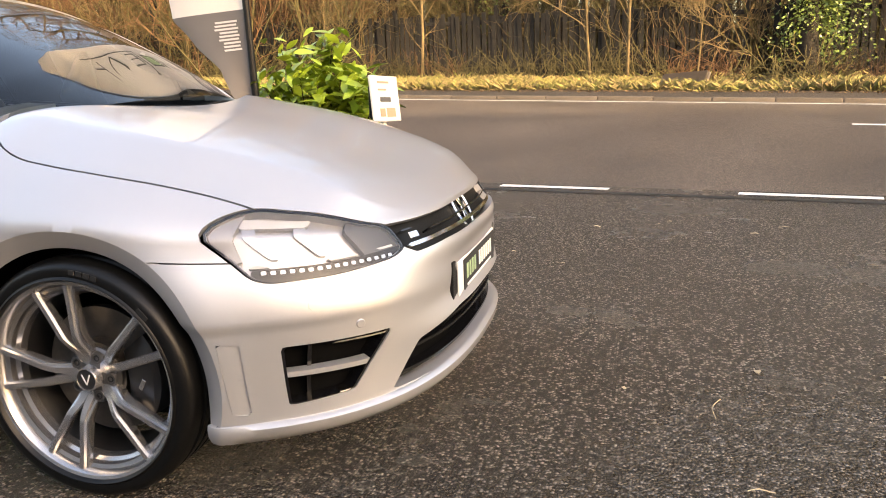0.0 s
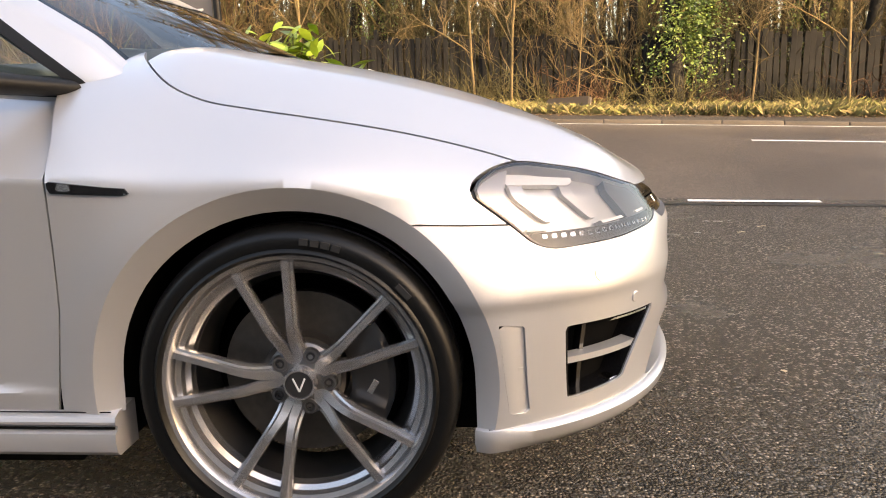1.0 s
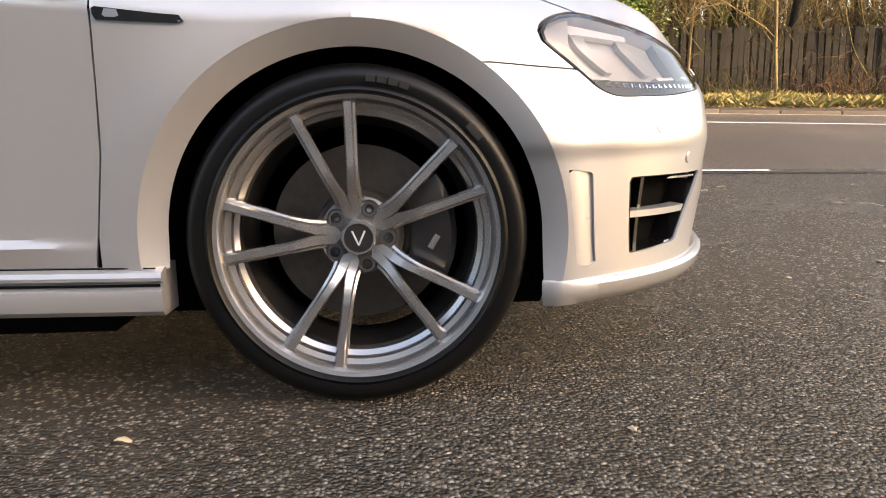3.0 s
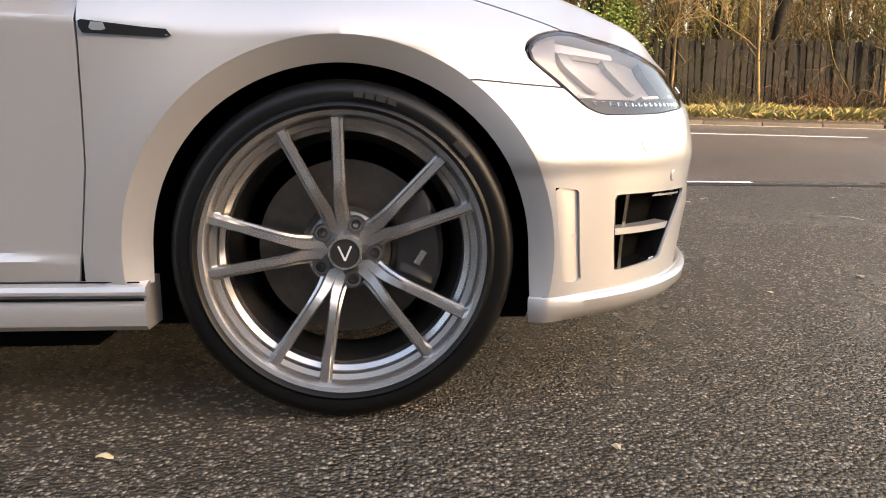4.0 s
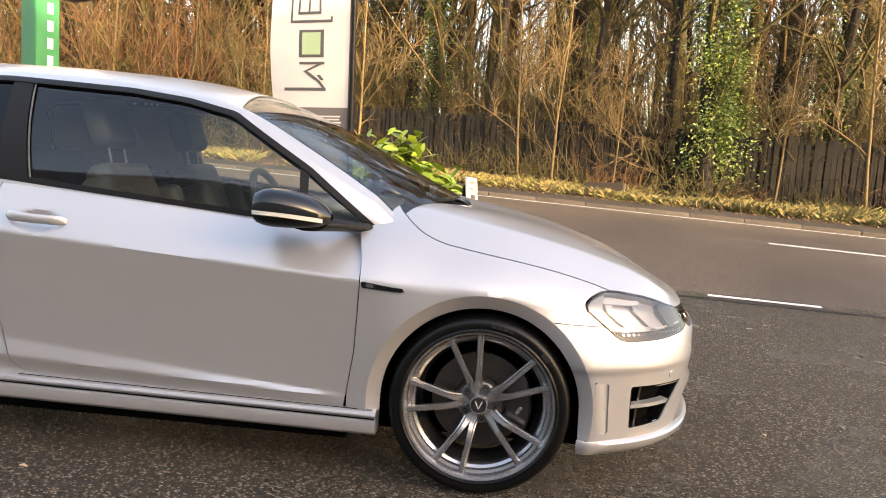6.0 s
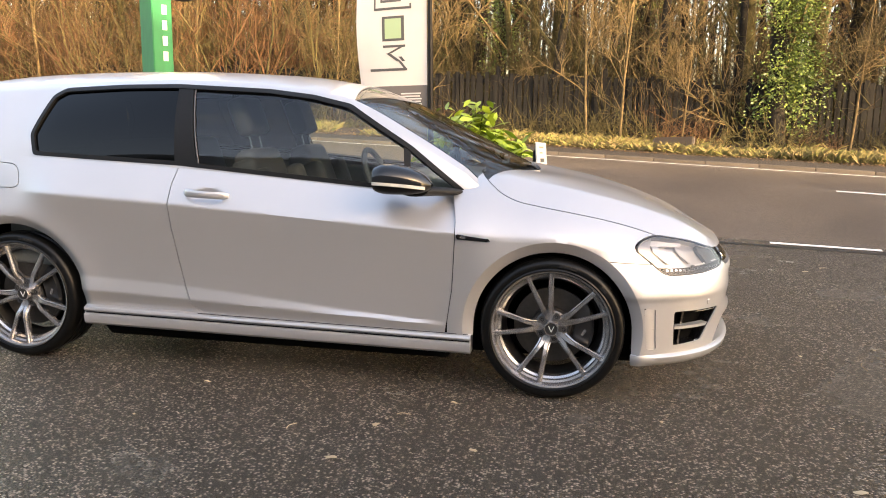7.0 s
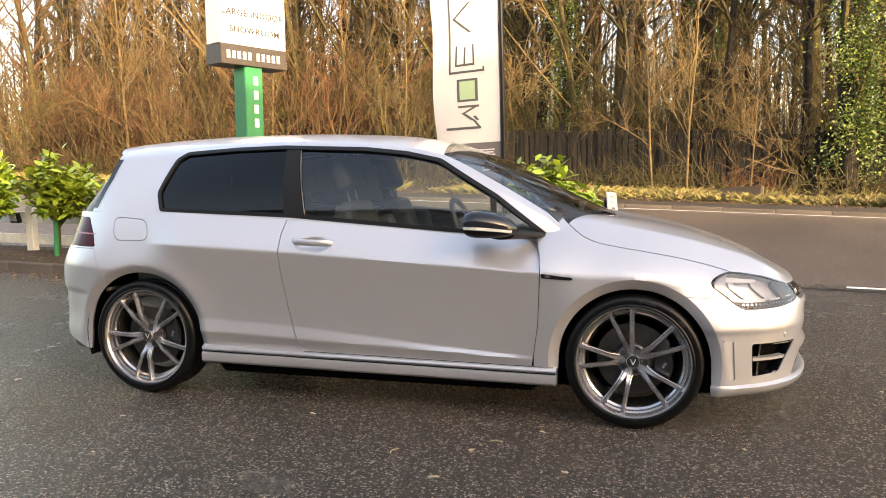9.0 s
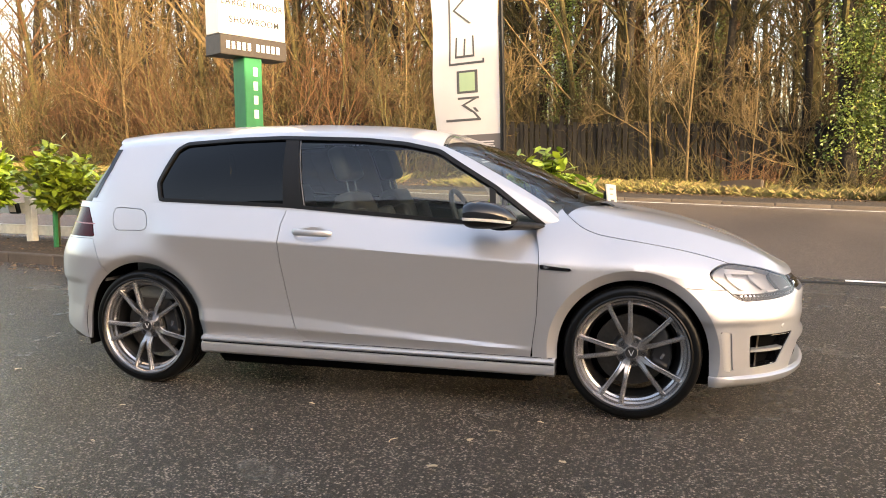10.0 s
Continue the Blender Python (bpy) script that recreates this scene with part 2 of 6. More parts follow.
def thing(name, label, category, at=(0, 0, 0), group="", kind=""):
    """An Empty at the base of a thing; its parts are given in world places."""
    ob = new(name)
    ob.empty_display_size = 0.2
    ob.location = at
    INV[ob.name] = Matrix.Translation(-Vector(at))
    return tagged(ob, label, category, group, kind)


def mesh_object(name, verts, faces, mats, parent=None, label="", smooth=False, slots=None):
    me = bpy.data.meshes.new(name)
    me.from_pydata([tuple(v) for v in verts], [], faces)
    for m in mats if isinstance(mats, (list, tuple)) else [mats]:
        me.materials.append(m)
    if slots is not None:
        me.polygons.foreach_set("material_index", slots)
    if smooth:
        me.polygons.foreach_set("use_smooth", [True] * len(me.polygons))
        me.set_sharp_from_angle(angle=radians(smooth if smooth is not True else 40))
    me.update()
    ob = new(name, me)
    if parent is not None:
        ob.parent = parent
        ob.matrix_parent_inverse = INV.get(parent.name, Matrix())
    if label:
        ob["label"] = label
    return ob


def part(name, bm, mat, parent=None, label="", smooth=False):
    """Links a bmesh as one mesh object under a thing or a part."""
    verts = [v.co.copy() for v in bm.verts]
    for i, v in enumerate(bm.verts):
        v.index = i
    faces = [[v.index for v in f.verts] for f in bm.faces]
    bm.free()
    return mesh_object(name, verts, faces, mat, parent, label, smooth)


def box(bm, size, m=Matrix(), bevel=0.0, segments=1):
    r = bmesh.ops.create_cube(bm, size=1.0, matrix=m @ Matrix.Diagonal((*size, 1)))
    if bevel:
        edges = list({e for v in r["verts"] for e in v.link_edges})
        bmesh.ops.bevel(bm, geom=edges, offset=bevel, segments=segments, affect="EDGES", profile=0.6)
    return bm


def cyl(bm, r1, r2, depth, m=Matrix(), segments=24, caps=True):
    bmesh.ops.create_cone(bm, cap_ends=caps, segments=segments, radius1=r1, radius2=r2, depth=depth, matrix=m)
    return bm


def lathe(profile, n, axis="y", closed=False):
    """Verts and faces of (radius, along) turned about the y axis through the origin."""
    verts, faces = [], []
    k = len(profile)
    for i in range(n):
        a = 2 * math.pi * i / n
        for r, d in profile:
            verts.append((r * math.cos(a), d, r * math.sin(a)))
    for i in range(n):
        j = (i + 1) % n
        for q in range(k if closed else k - 1):
            p = (q + 1) % k
            faces.append((i * k + q, i * k + p, j * k + p, j * k + q))
    return verts, faces


def words(name, text, size, m, mat, parent, depth=0.002):
    """Letters of the built-in font as one flat mesh."""
    c = bpy.data.curves.new(name, "FONT")
    c.body, c.size, c.align_x, c.align_y, c.extrude = text, size, "CENTER", "CENTER", depth
    c.offset, c.space_character = size * 0.006, 1.14
    tmp = bpy.data.objects.new(name + "_tmp", c)
    scene.collection.objects.link(tmp)
    deps = bpy.context.evaluated_depsgraph_get()
    me = bpy.data.meshes.new_from_object(tmp.evaluated_get(deps))
    bpy.data.objects.remove(tmp)
    me.transform(m)
    me.materials.clear()
    me.materials.append(mat)
    ob = new(name, me)
    ob.parent = parent
    ob.matrix_parent_inverse = INV.get(parent.name, Matrix())
    return ob


# ---- ground: v runs along the road, u across it, away from the yard ----
RA = radians(-12.0)
RV, RN = Vector((math.cos(RA), math.sin(RA), 0)), Vector((-math.sin(RA), math.cos(RA), 0))


def uv(u, v, z=0.0):
    p = RV * v + RN * u
    return Vector((p.x, p.y, z))


def ease(a, b, x):
    t = min(max((x - a) / (b - a), 0.0), 1.0)
    return t * t * (3 - 2 * t)


U_KNOT = [-400, 4.2, 4.7, 7.5, 10.55, 10.62, 12.2, 14.5, 20, 60, 400]
Z_KNOT = [0.0, 0.0, 0.01, 0.37, 0.47, 0.48, 0.58, 0.80, 1.15, 2.0, 3.0]


def ground_z(u, v):
    z = float(np.interp(u, U_KNOT, Z_KNOT))
    k = ease(4.6, 8.0, u)
    return z - 0.028 * (max(min(v, 14.0), -30.0) - 2.0) * k


def build_ground():
    us = sorted(set([-400, -150, -60, -30] + list(np.arange(-15, 4.2, 1.5)) + [4.2, 4.45, 4.7] + list(np.arange(5.1, 10.5, 0.6)) + [10.5, 10.56, 10.6]
                    + list(np.arange(10.75, 20, 0.6)) + [25, 32, 45, 60, 120, 400]))
    vs = [-400, -200, -100, -60] + list(np.arange(-40, 32, 1.2)) + [60, 120, 400]
    verts, faces, slots = [], [], []
    for u in us:
        for v in vs:
            rough = 0.05 * noise.noise((u * 0.9, v * 0.9, 3.0)) if u > 12.4 and u < 70 else 0.0
            verts.append(uv(u, v, ground_z(u, v) + rough))
    n = len(vs)
    for i in range(len(us) - 1):
        for j in range(n - 1):
            faces.append((i * n + j, i * n + j + 1, (i + 1) * n + j + 1, (i + 1) * n + j))
            mid = (us[i] + us[i + 1]) / 2
            slots.append(0 if mid < 4.7 else 1 if mid < 10.58 else 2 if mid < 12.2 else 3)
    # faces turn so that they look up
    faces = [tuple(reversed(f)) for f in faces]
    ob = mesh_object("ground", verts, faces, [LOT, ROAD, PATH_TAR, SOIL], smooth=60, slots=slots)
    if ob.data.polygons[0].normal.z < 0:
        ob.data.flip_normals()
    tagged(ob, "dark damp tarmac yard rising to a brown road, footway and wooded verge", "ground", kind="structure")


def strip(name, u0, u1, v0, v1, mat, lift, step=0.5, parent=None):
    n = max(2, int((v1 - v0) / step) + 1)
    vv = np.linspace(v0, v1, n)
    verts = []
    for v in vv:
        for u in (u0, u1):
            w = 0.006 * noise.noise((u * 5, v * 3, 1.0))
            verts.append(uv(u + w, v, ground_z(u, v) + lift))
    faces = [(2 * i, 2 * i + 2, 2 * i + 3, 2 * i + 1) for i in range(n - 1)]
    ob = mesh_object(name, verts, faces, mat, parent)
    if ob.data.polygons[0].normal.z < 0:
        ob.data.flip_normals()
    return ob


build_ground()
tagged(strip("edge_line", 10.22, 10.32, -34, 30, LINE, 0.005), "thin worn white edge line along the far side of the road", "road marking", kind="structure")
for i in range(0, 4):
    v0 = 2.07 + i * 6.0
    tagged(strip("centre_line", 7.45, 7.55, v0, v0 + 2.2, LINE, 0.005), "worn white centre dash on brown tarmac", "road marking", "centre dashes", "structure")
for i in range(-1, 12):
    v0 = -0.92 + i * 2.12
    tagged(strip("give_way_dash", 4.50, 4.61, v0, v0 + 1.04, LINE, 0.006), "worn white dash where the yard meets the road", "road marking", "junction dashes", "structure")
tagged(strip("tar_seam", 4.32, 4.42, -30, 26, material("tar_seam", (0.028, 0.026, 0.024), 0.45, grain=(20, 0.4), stain=(2, 0.3)), 0.004), "dark tar seam between yard and road", "road seam", kind="structure")


def build_kerb(u, v0, v1, high, name, label, side=1):
    root = thing(name, label, "kerb", uv(u, (v0 + v1) / 2, ground_z(u, (v0 + v1) / 2)), kind="structure")
    bm = bmesh.new()
    box(bm, (0.905, 0.125, 0.26), bevel=0.018, segments=2)
    me = None
    n = int((v1 - v0) / 0.915)
    for i in range(n):
        v = v0 + i * 0.915 + 0.45
        z = ground_z(u + 0.001, v)
        if me is None:
            ob = part("kerb_stone", bm, KERB, root)
            me = ob.data
        else:
            ob = new("kerb_stone", me)
            ob.parent = root
            ob.matrix_parent_inverse = INV[root.name]
        slope = math.degrees(math.atan2(ground_z(u, v + 0.4) - ground_z(u, v - 0.4), 0.8))
        ob.matrix_basis = Matrix.Translation(uv(u + random.uniform(-0.006, 0.006), v, z + high - 0.13 + random.uniform(-0.006, 0.006))) @ pose(0, 0, 0, 0, -slope, -12.0 + random.uniform(-0.4, 0.4))
    return root


build_kerb(10.62, -30.0, 24.0, 0.055, "far_kerb", "low worn concrete kerb stones along the road")
build_kerb(2.0, -17.0, -1.0, 0.13, "bed_kerb", "concrete kerb stones edging a planted bed")


def build_bed():
    """Raised soil behind the near kerb."""
    us, vs = np.linspace(2.06, 3.7, 10), np.linspace(-17, -1.05, 60)
    verts, faces = [], []
    for u in us:
        for v in vs:
            k = math.sin(math.pi * (u - 2.06) / 1.64) ** 0.5 if 2.06 < u < 3.7 else 0
            end = ease(-1.05, -1.3, v)
            verts.append(uv(u, v, 0.02 + (0.09 + 0.06 * k + 0.03 * noise.noise((u * 4, v * 4, 0))) * end))
    n = len(vs)
    for i in range(len(us) - 1):
        for j in range(n - 1):
            faces.append((i * n + j, (i + 1) * n + j, (i + 1) * n + j + 1, i * n + j + 1))
    ob = mesh_object("planted_bed", verts, faces, SOIL, smooth=60)
    if ob.data.polygons[0].normal.z < 0:
        ob.data.flip_normals()
    tagged(ob, "raised bed of bare soil, moss and dead leaves behind a kerb", "flower bed", kind="structure")


build_bed()


# ---- unseen walls and roof, added behind the viewer to shade car and yard ----
bm = bmesh.new()
box(bm, (60.0, 0.3, 5.4), Matrix.Translation((2.0, -9.0, 2.7)))
tagged(part("wall_south", bm, WALL), "plain grey rendered wall of the showroom behind the yard", "wall", kind="structure")
bm = bmesh.new()
box(bm, (60.4, 7.0, 0.25), Matrix.Translation((2.0, -12.3, 5.53)))
tagged(part("roof_south", bm, WALL), "flat roof over the showroom wall", "roof", kind="structure")
bm = bmesh.new()
box(bm, (0.3, 6.5, 5.4), Matrix.Translation((31.8, -12.4, 2.7)))
tagged(part("wall_east", bm, WALL), "plain grey rendered end wall of the showroom", "wall", kind="structure")


# ---- boards of the fence behind the verge ----
def build_fence():
    root = thing("board_fence", "dark weathered close-boarded wooden fence under bare trees", "fence", uv(14.8, -4, ground_z(14.8, -4)))
    bm = bmesh.new()
    box(bm, (0.108, 0.018, 1.62), Matrix.Translation((0, 0, 0.81)), bevel=0.004)
    me = None
    for i in range(250):
        v = -19 + i * 0.132
        if 0.0 < v < 0.75:
            continue
        if me is None:
            ob = part("board", bm, WOOD_OLD_SHADED, root)
            me = ob.data
        else:
            ob = new("board", me)
            ob.parent = root
            ob.matrix_parent_inverse = INV[root.name]
        z = ground_z(14.8, v)
        ob.matrix_basis = Matrix.Translation(uv(14.8 + (0.022 if i % 2 else 0), v, z + random.uniform(-0.26, -0.14))) @ pose(0, 0, 0, random.uniform(-1.5, 1.5), random.uniform(-1.2, 1.2), -12)
    bm = bmesh.new()
    box(bm, (0.1, 0.1, 1.7), Matrix.Translation((0, 0, 0.85)), bevel=0.008)
    me = None
    for i in range(13):
        v = -19 + i * 2.75
        if me is None:
            ob = part("post", bm, WOOD_OLD_SHADED, root)
            me = ob.data
        else:
            ob = new("post", me)
            ob.parent = root
            ob.matrix_parent_inverse = INV[root.name]
        ob.matrix_basis = Matrix.Translation(uv(14.9, v, ground_z(14.8, v) - 0.08)) @ pose(0, 0, 0, 0, 0, -12)
    for h in (0.35, 1.25):
        for i in range(12):
            v = -19 + 2.75 * (i + 0.5)
            bm = bmesh.new()
            box(bm, (2.75, 0.04, 0.09), Matrix.Translation(uv(14.86, v, ground_z(14.8, v) + h)) @ pose(0, 0, 0, 0, 1.6, -12), bevel=0.006)
            part("rail", bm, WOOD_OLD_SHADED, root)


build_fence()


# ---- bare trees and scrub ----
class Wood:
    """Collects tubes of branches into one mesh."""

    def __init__(self, seed):
        self.verts, self.faces, self.rng = [], [], random.Random(seed)

    def limb(self, start, way, length, r0, r1, sides, segs, wander, lift=0.0):
        rng = self.rng
        p, d = Vector(start), Vector(way).normalized()
        step = length / segs
        points = [(p.copy(), d.copy(), r0)]
        first = len(self.verts)
        for i in range(segs + 1):
            r = r0 + (r1 - r0) * i / segs
            side = d.cross(Vector((0.3, 0.9, 0.2))).normalized()
            up = d.cross(side)
            for k in range(sides):
                a = 2 * math.pi * k / sides
                self.verts.append(p + (side * math.cos(a) + up * math.sin(a)) * r)
            points.append((p.copy(), d.copy(), r))
            d = (d + Vector((rng.gauss(0, wander), rng.gauss(0, wander), rng.gauss(0, wander) + lift))).normalized()
            p = p + d * step
        for i in range(segs):
            for k in range(sides):
                a, b = first + i * sides + k, first + i * sides + (k + 1) % sides
                self.faces.append((a, b, b + sides, a + sides))
        return points[1:]

    def spread(self, points, count, lo, hi, length, r0, r1, sides, segs, wander, up=0.35, lift=0.04):
        out = []
        rng = self.rng
        for _ in range(count):
            f = rng.uniform(lo, hi) * (len(points) - 1)
            i = min(int(f), len(points) - 2)
            p = points[i][0].lerp(points[i + 1][0], f - i)
            d = points[i][1]
            a = rng.uniform(0, 2 * math.pi)
            side = d.cross(Vector((math.cos(a), math.sin(a), 0.2))).normalized()
            way = side + d * rng.uniform(0.4, 1.1) + Vector((0, 0, up))
            k = rng.uniform(0.55, 1.15) * (1.15 - 0.6 * f / max(len(points) - 1, 1))
            out.append(self.limb(p, way, length * k, min(r0, points[i][2] * 0.7), r1, sides, segs, wander, lift))
        return out


def slender_tree(seed, high, r, limbs):
    w, t = Wood(seed), Wood(seed + 500)
    trunk = w.limb((0, 0, -0.15), (w.rng.gauss(0, 0.04), w.rng.gauss(0, 0.04), 1), high, r, r * 0.25, 7, 12, 0.035)
    t.rng = w.rng
    big = t.spread(trunk, limbs, 0.16, 0.95, high * 0.30, r * 0.38, 0.008, 4, 6, 0.10)
    for b in big:
        for c in t.spread(b, 8, 0.2, 1.0, high * 0.12, 0.014, 0.006, 3, 5, 0.17):
            t.spread(c, 3, 0.2, 1.0, 0.75, 0.0075, 0.0045, 3, 3, 0.2)
    t.spread(trunk, 16, 0.1, 0.95, 0.9, 0.009, 0.0045, 3, 4, 0.16)
    return w, t


def scrub(seed, stems, high, twigs, lean=0.42):
    w, t = Wood(seed), Wood(seed + 700)
    t.rng = w.rng
    for _ in range(stems):
        a = w.rng.uniform(0, 2 * math.pi)
        k = w.rng.uniform(0.55, 1.1)
        s = w.limb((0.28 * math.cos(a), 0.28 * math.sin(a), -0.1), (lean * math.cos(a) * w.rng.random() * 1.6, lean * math.sin(a) * w.rng.random() * 1.6, 1), high * k, 0.022 * k, 0.006, 4, 10, 0.13)
        for c in t.spread(s, twigs, 0.12, 1.0, high * 0.30, 0.011, 0.0055, 3, 5, 0.19):
            t.spread(c, 3, 0.15, 1.0, 0.6, 0.007, 0.0045, 3, 3, 0.22)
    return w, t


def thicket(seed, wide, high, canes):
    """Arching brambles and dead stalks."""
    w, t = Wood(seed), Wood(seed + 900)
    t.rng = w.rng
    for _ in range(canes):
        p = (w.rng.uniform(-wide, wide), w.rng.uniform(-0.5, 0.5), -0.05)
        c = w.limb(p, (w.rng.gauss(0, 0.5), w.rng.gauss(0, 0.5), 1), high * w.rng.uniform(0.5, 1.3), 0.011, 0.007, 3, 6, 0.22, -0.07)
        t.spread(c, 3, 0.2, 1.0, 0.4, 0.007, 0.004, 3, 2, 0.25, 0.1)
    return w, t


def leaf_cloud(seed, count, place, size, droop=0.4):
    """Small folded leaves: two quads a leaf."""
    rng = random.Random(seed)
    verts, faces = [], []
    for _ in range(count):
        c, out = place(rng)
        d = (out + Vector((rng.gauss(0, 0.5), rng.gauss(0, 0.5), rng.gauss(0, 0.4) - droop))).normalized()
        s = d.cross(Vector((rng.gauss(0, 1), rng.gauss(0, 1), rng.gauss(0, 1)))).normalized()
        n = d.cross(s)
        k = size * rng.uniform(0.6, 1.4)
        b = len(verts)
        verts += [c, c + d * k * 0.5 + s * k * 0.38 + n * k * 0.1, c + d * k, c + d * k * 0.5 - s * k * 0.38 + n * k * 0.1, c + d * k * 0.5]
        faces += [(b, b + 1, b + 2, b + 4), (b, b + 4, b + 2, b + 3)]
    return verts, faces


def plant(name, label, category, w, t, bark, twig, group, parts=("trunk", "crown"), kind=""):
    root = thing(name, label, category, group=group)
    tagged(mesh_object(parts[0], w.verts, w.faces, bark, root, smooth=80), kind=kind)
    tagged(mesh_object(parts[1], t.verts, t.faces, twig, root, smooth=80), kind=kind)
    return root


def settle(ob, u, v, turn, size=1.0, lean=0.0):
    ob.matrix_basis = Matrix.Translation(uv(u, v, ground_z(u, v) - 0.03)) @ pose(0, 0, 0, lean, 0, turn) @ Matrix.Scale(size, 4)


def again(ob, u, v, turn, size, lean=0.0):
    c = copy_thing(ob, Matrix())
    settle(c, u, v, turn, size, lean)
    return c


rnd = random.Random(11)
saplings = [plant("sapling", "slender pale bare sapling in front of the fence", "tree", *slender_tree(40 + i, 6.5, 0.034, 11), BARK_TAN, BARK_TAN, "saplings") for i in range(2)]
settle(saplings[0], 13.6, -2.62, 40)
settle(saplings[1], 13.6, -1.86, 200)
for u, v, s in ((14.1, -6.9, 1.1), (13.9, -9.4, 0.9), (13.7, -20.1, 1.5), (14.2, 2.9, 0.9), (13.8, 4.6, 1.1), (15.6, -12.4, 1.3), (13.6, -0.5, 0.6), (14.0, 7.0, 1.0), (14.2, -14.5, 1.2)):
    again(saplings[rnd.randrange(2)], u, v, rnd.uniform(0, 360), s)
woods = [plant("bare_tree", "tall bare winter tree with fine tan branches", "tree", *slender_tree(60 + i, 12.5, 0.10 + 0.025 * i, 20), (BARK_MOSS, BARK_DARK, BARK_DARK, BARK_MOSS)[i], (BARK_TAN, BARK_MOSS, BARK_TAN, TWIG_RED)[i], "bare trees") for i in range(4)]
spots = [(16.4, -5.2), (18.0, -7.45), (18.2, -10.1), (18.0, -11.8), (19.5, -13.9), (17.0, 0.6), (17.5, 4.8)]
rows = [(16.2, 2.6), (18.6, 2.9), (21.5, 2.4), (25.0, 2.4), (29.5, 2.4), (35.0, 2.6), (41.0, 3.0)]
for k, (u, gap) in enumerate(rows):
    v = -28.0 - k * 5 + rnd.random()
    while v < 2.2 + 0.445 * (u + 2.4):
        spots.append((u + rnd.uniform(-1.0, 1.0), v))
        v += gap * rnd.uniform(0.6, 1.4)
for i, (u, v) in enumerate(spots):
    if i < 4:
        settle(woods[i], u, v, rnd.uniform(0, 360), 1.0)
    else:
        again(woods[rnd.randrange(4)], u, v, rnd.uniform(0, 360), rnd.uniform(0.85, 1.5), rnd.uniform(-5, 5))
bushes = [plant("bare_shrub", "many-stemmed bare shrub of tan twigs", "shrub", *scrub(80 + i, 12, 4.2, 10), BARK_MOSS, (BARK_TAN, BARK_MOSS, TWIG_RED)[i], "bare shrubs") for i in range(3)]
first = True
spots = []
for k, (u, gap) in enumerate(((13.9, 2.3), (15.6, 1.3), (17.2, 1.5), (19.5, 1.8), (23.0, 2.2))):
    v = -27.0 - 2 * k
    while v < 2.2 + 0.445 * (u + 2.4):
        if not (u < 14.5 and v > -9.5):
            spots.append((u + rnd.uniform(-0.5, 0.5), v))
        v += gap * rnd.uniform(0.6, 1.4)
for i, (u, v) in enumerate(spots):
    russet = v < -9 - 0.3 * (u - 14)
    pick = 2 if russet and rnd.random() < 0.6 else rnd.randrange(2)
    size = rnd.uniform(0.7, 1.15) * (1.25 if russet else 0.85 if u < 15 else 1.0)
    if i < 3:
        settle(bushes[i], u, v, rnd.uniform(0, 360), size)
    else:
        again(bushes[pick], u, v, rnd.uniform(0, 360), size, rnd.uniform(-5, 5))
briars = [plant("bramble", "tangle of dry bramble canes at the fence foot", "shrub", *thicket(120 + i, 1.0, 1.1, 46), (BARK_MOSS, TWIG_RED)[i], (BARK_MOSS, TWIG_RED)[i], "brambles", ("cane", "twig"), "stuff") for i in range(2)]
i = 0
for u in (13.7, 14.4, 15.8):
    v = -26.0
    while v < 11:
        if i < 2:
            settle(briars[i], u, v, -12, 1.0)
        else:
            again(briars[rnd.randrange(2)], u + rnd.uniform(-0.3, 0.3), v, -12 + rnd.choice((0, 180)) + rnd.uniform(-15, 15), rnd.uniform(0.7, 1.25) * (0.75 if v > -9 and u < 15 else 1.0))
        i += 1
        v += rnd.uniform(1.1, 1.9)


def ivy_tree(seed, u, v, high, r, leaves, spreadr, label):
    w, t = slender_tree(seed, high, r, 16)
    root = plant("ivy_clad_tree", label, "tree", w, t, BARK_DARK, BARK_MOSS, "ivy-clad trees")
    lumps = random.Random(seed)
    centres = [(lumps.uniform(0.6, high * 0.85), lumps.uniform(0, 6.28), lumps.uniform(0.4, 1.0)) for _ in range(46)]

    def place(rng):
        z, a, k = centres[rng.randrange(len(centres))]
        a += rng.gauss(0, 0.5)
        out = Vector((math.cos(a), math.sin(a), 0))
        taper = 1.0 - 0.5 * z / high
        return out * (r * 0.6 + abs(rng.gauss(0, 1)) * spreadr * k * taper) + Vector((0, 0, z + rng.gauss(0, 0.32))), out
    verts, faces = leaf_cloud(seed, int(leaves * 1.4), place, 0.062)
    mesh_object("ivy", verts, faces, IVY, root, "glossy green ivy leaves")
    settle(root, u, v, 0)


ivy_tree(301, 14.3, 1.5, 10.0, 0.20, 11000, 0.52, "tree trunk thickly clad in green ivy beside the fence")
ivy_tree(302, 19.0, -2.3, 11.5, 0.26, 6500, 0.46, "tall trunk clad in dark ivy deep in the wood")
ivy_tree(303, 21.0, -15.5, 12.0, 0.22, 2600, 0.28, "thin trunk with ivy climbing it")
ivy_tree(304, 17.5, 8.5, 10.0, 0.22, 3600, 0.36, "tree trunk thickly clad in green ivy")
ivy_tree(306, 16.4, -5.7, 9.0, 0.14, 3400, 0.40, "slim tree with light green ivy among bare twigs")
ivy_tree(307, 16.0, 4.2, 9.5, 0.16, 4200, 0.42, "tree trunk clad in green ivy behind the fence")
ivy_tree(305, 20.5, -8.8, 11.0, 0.2, 2200, 0.26, "thin trunk with ivy climbing it")


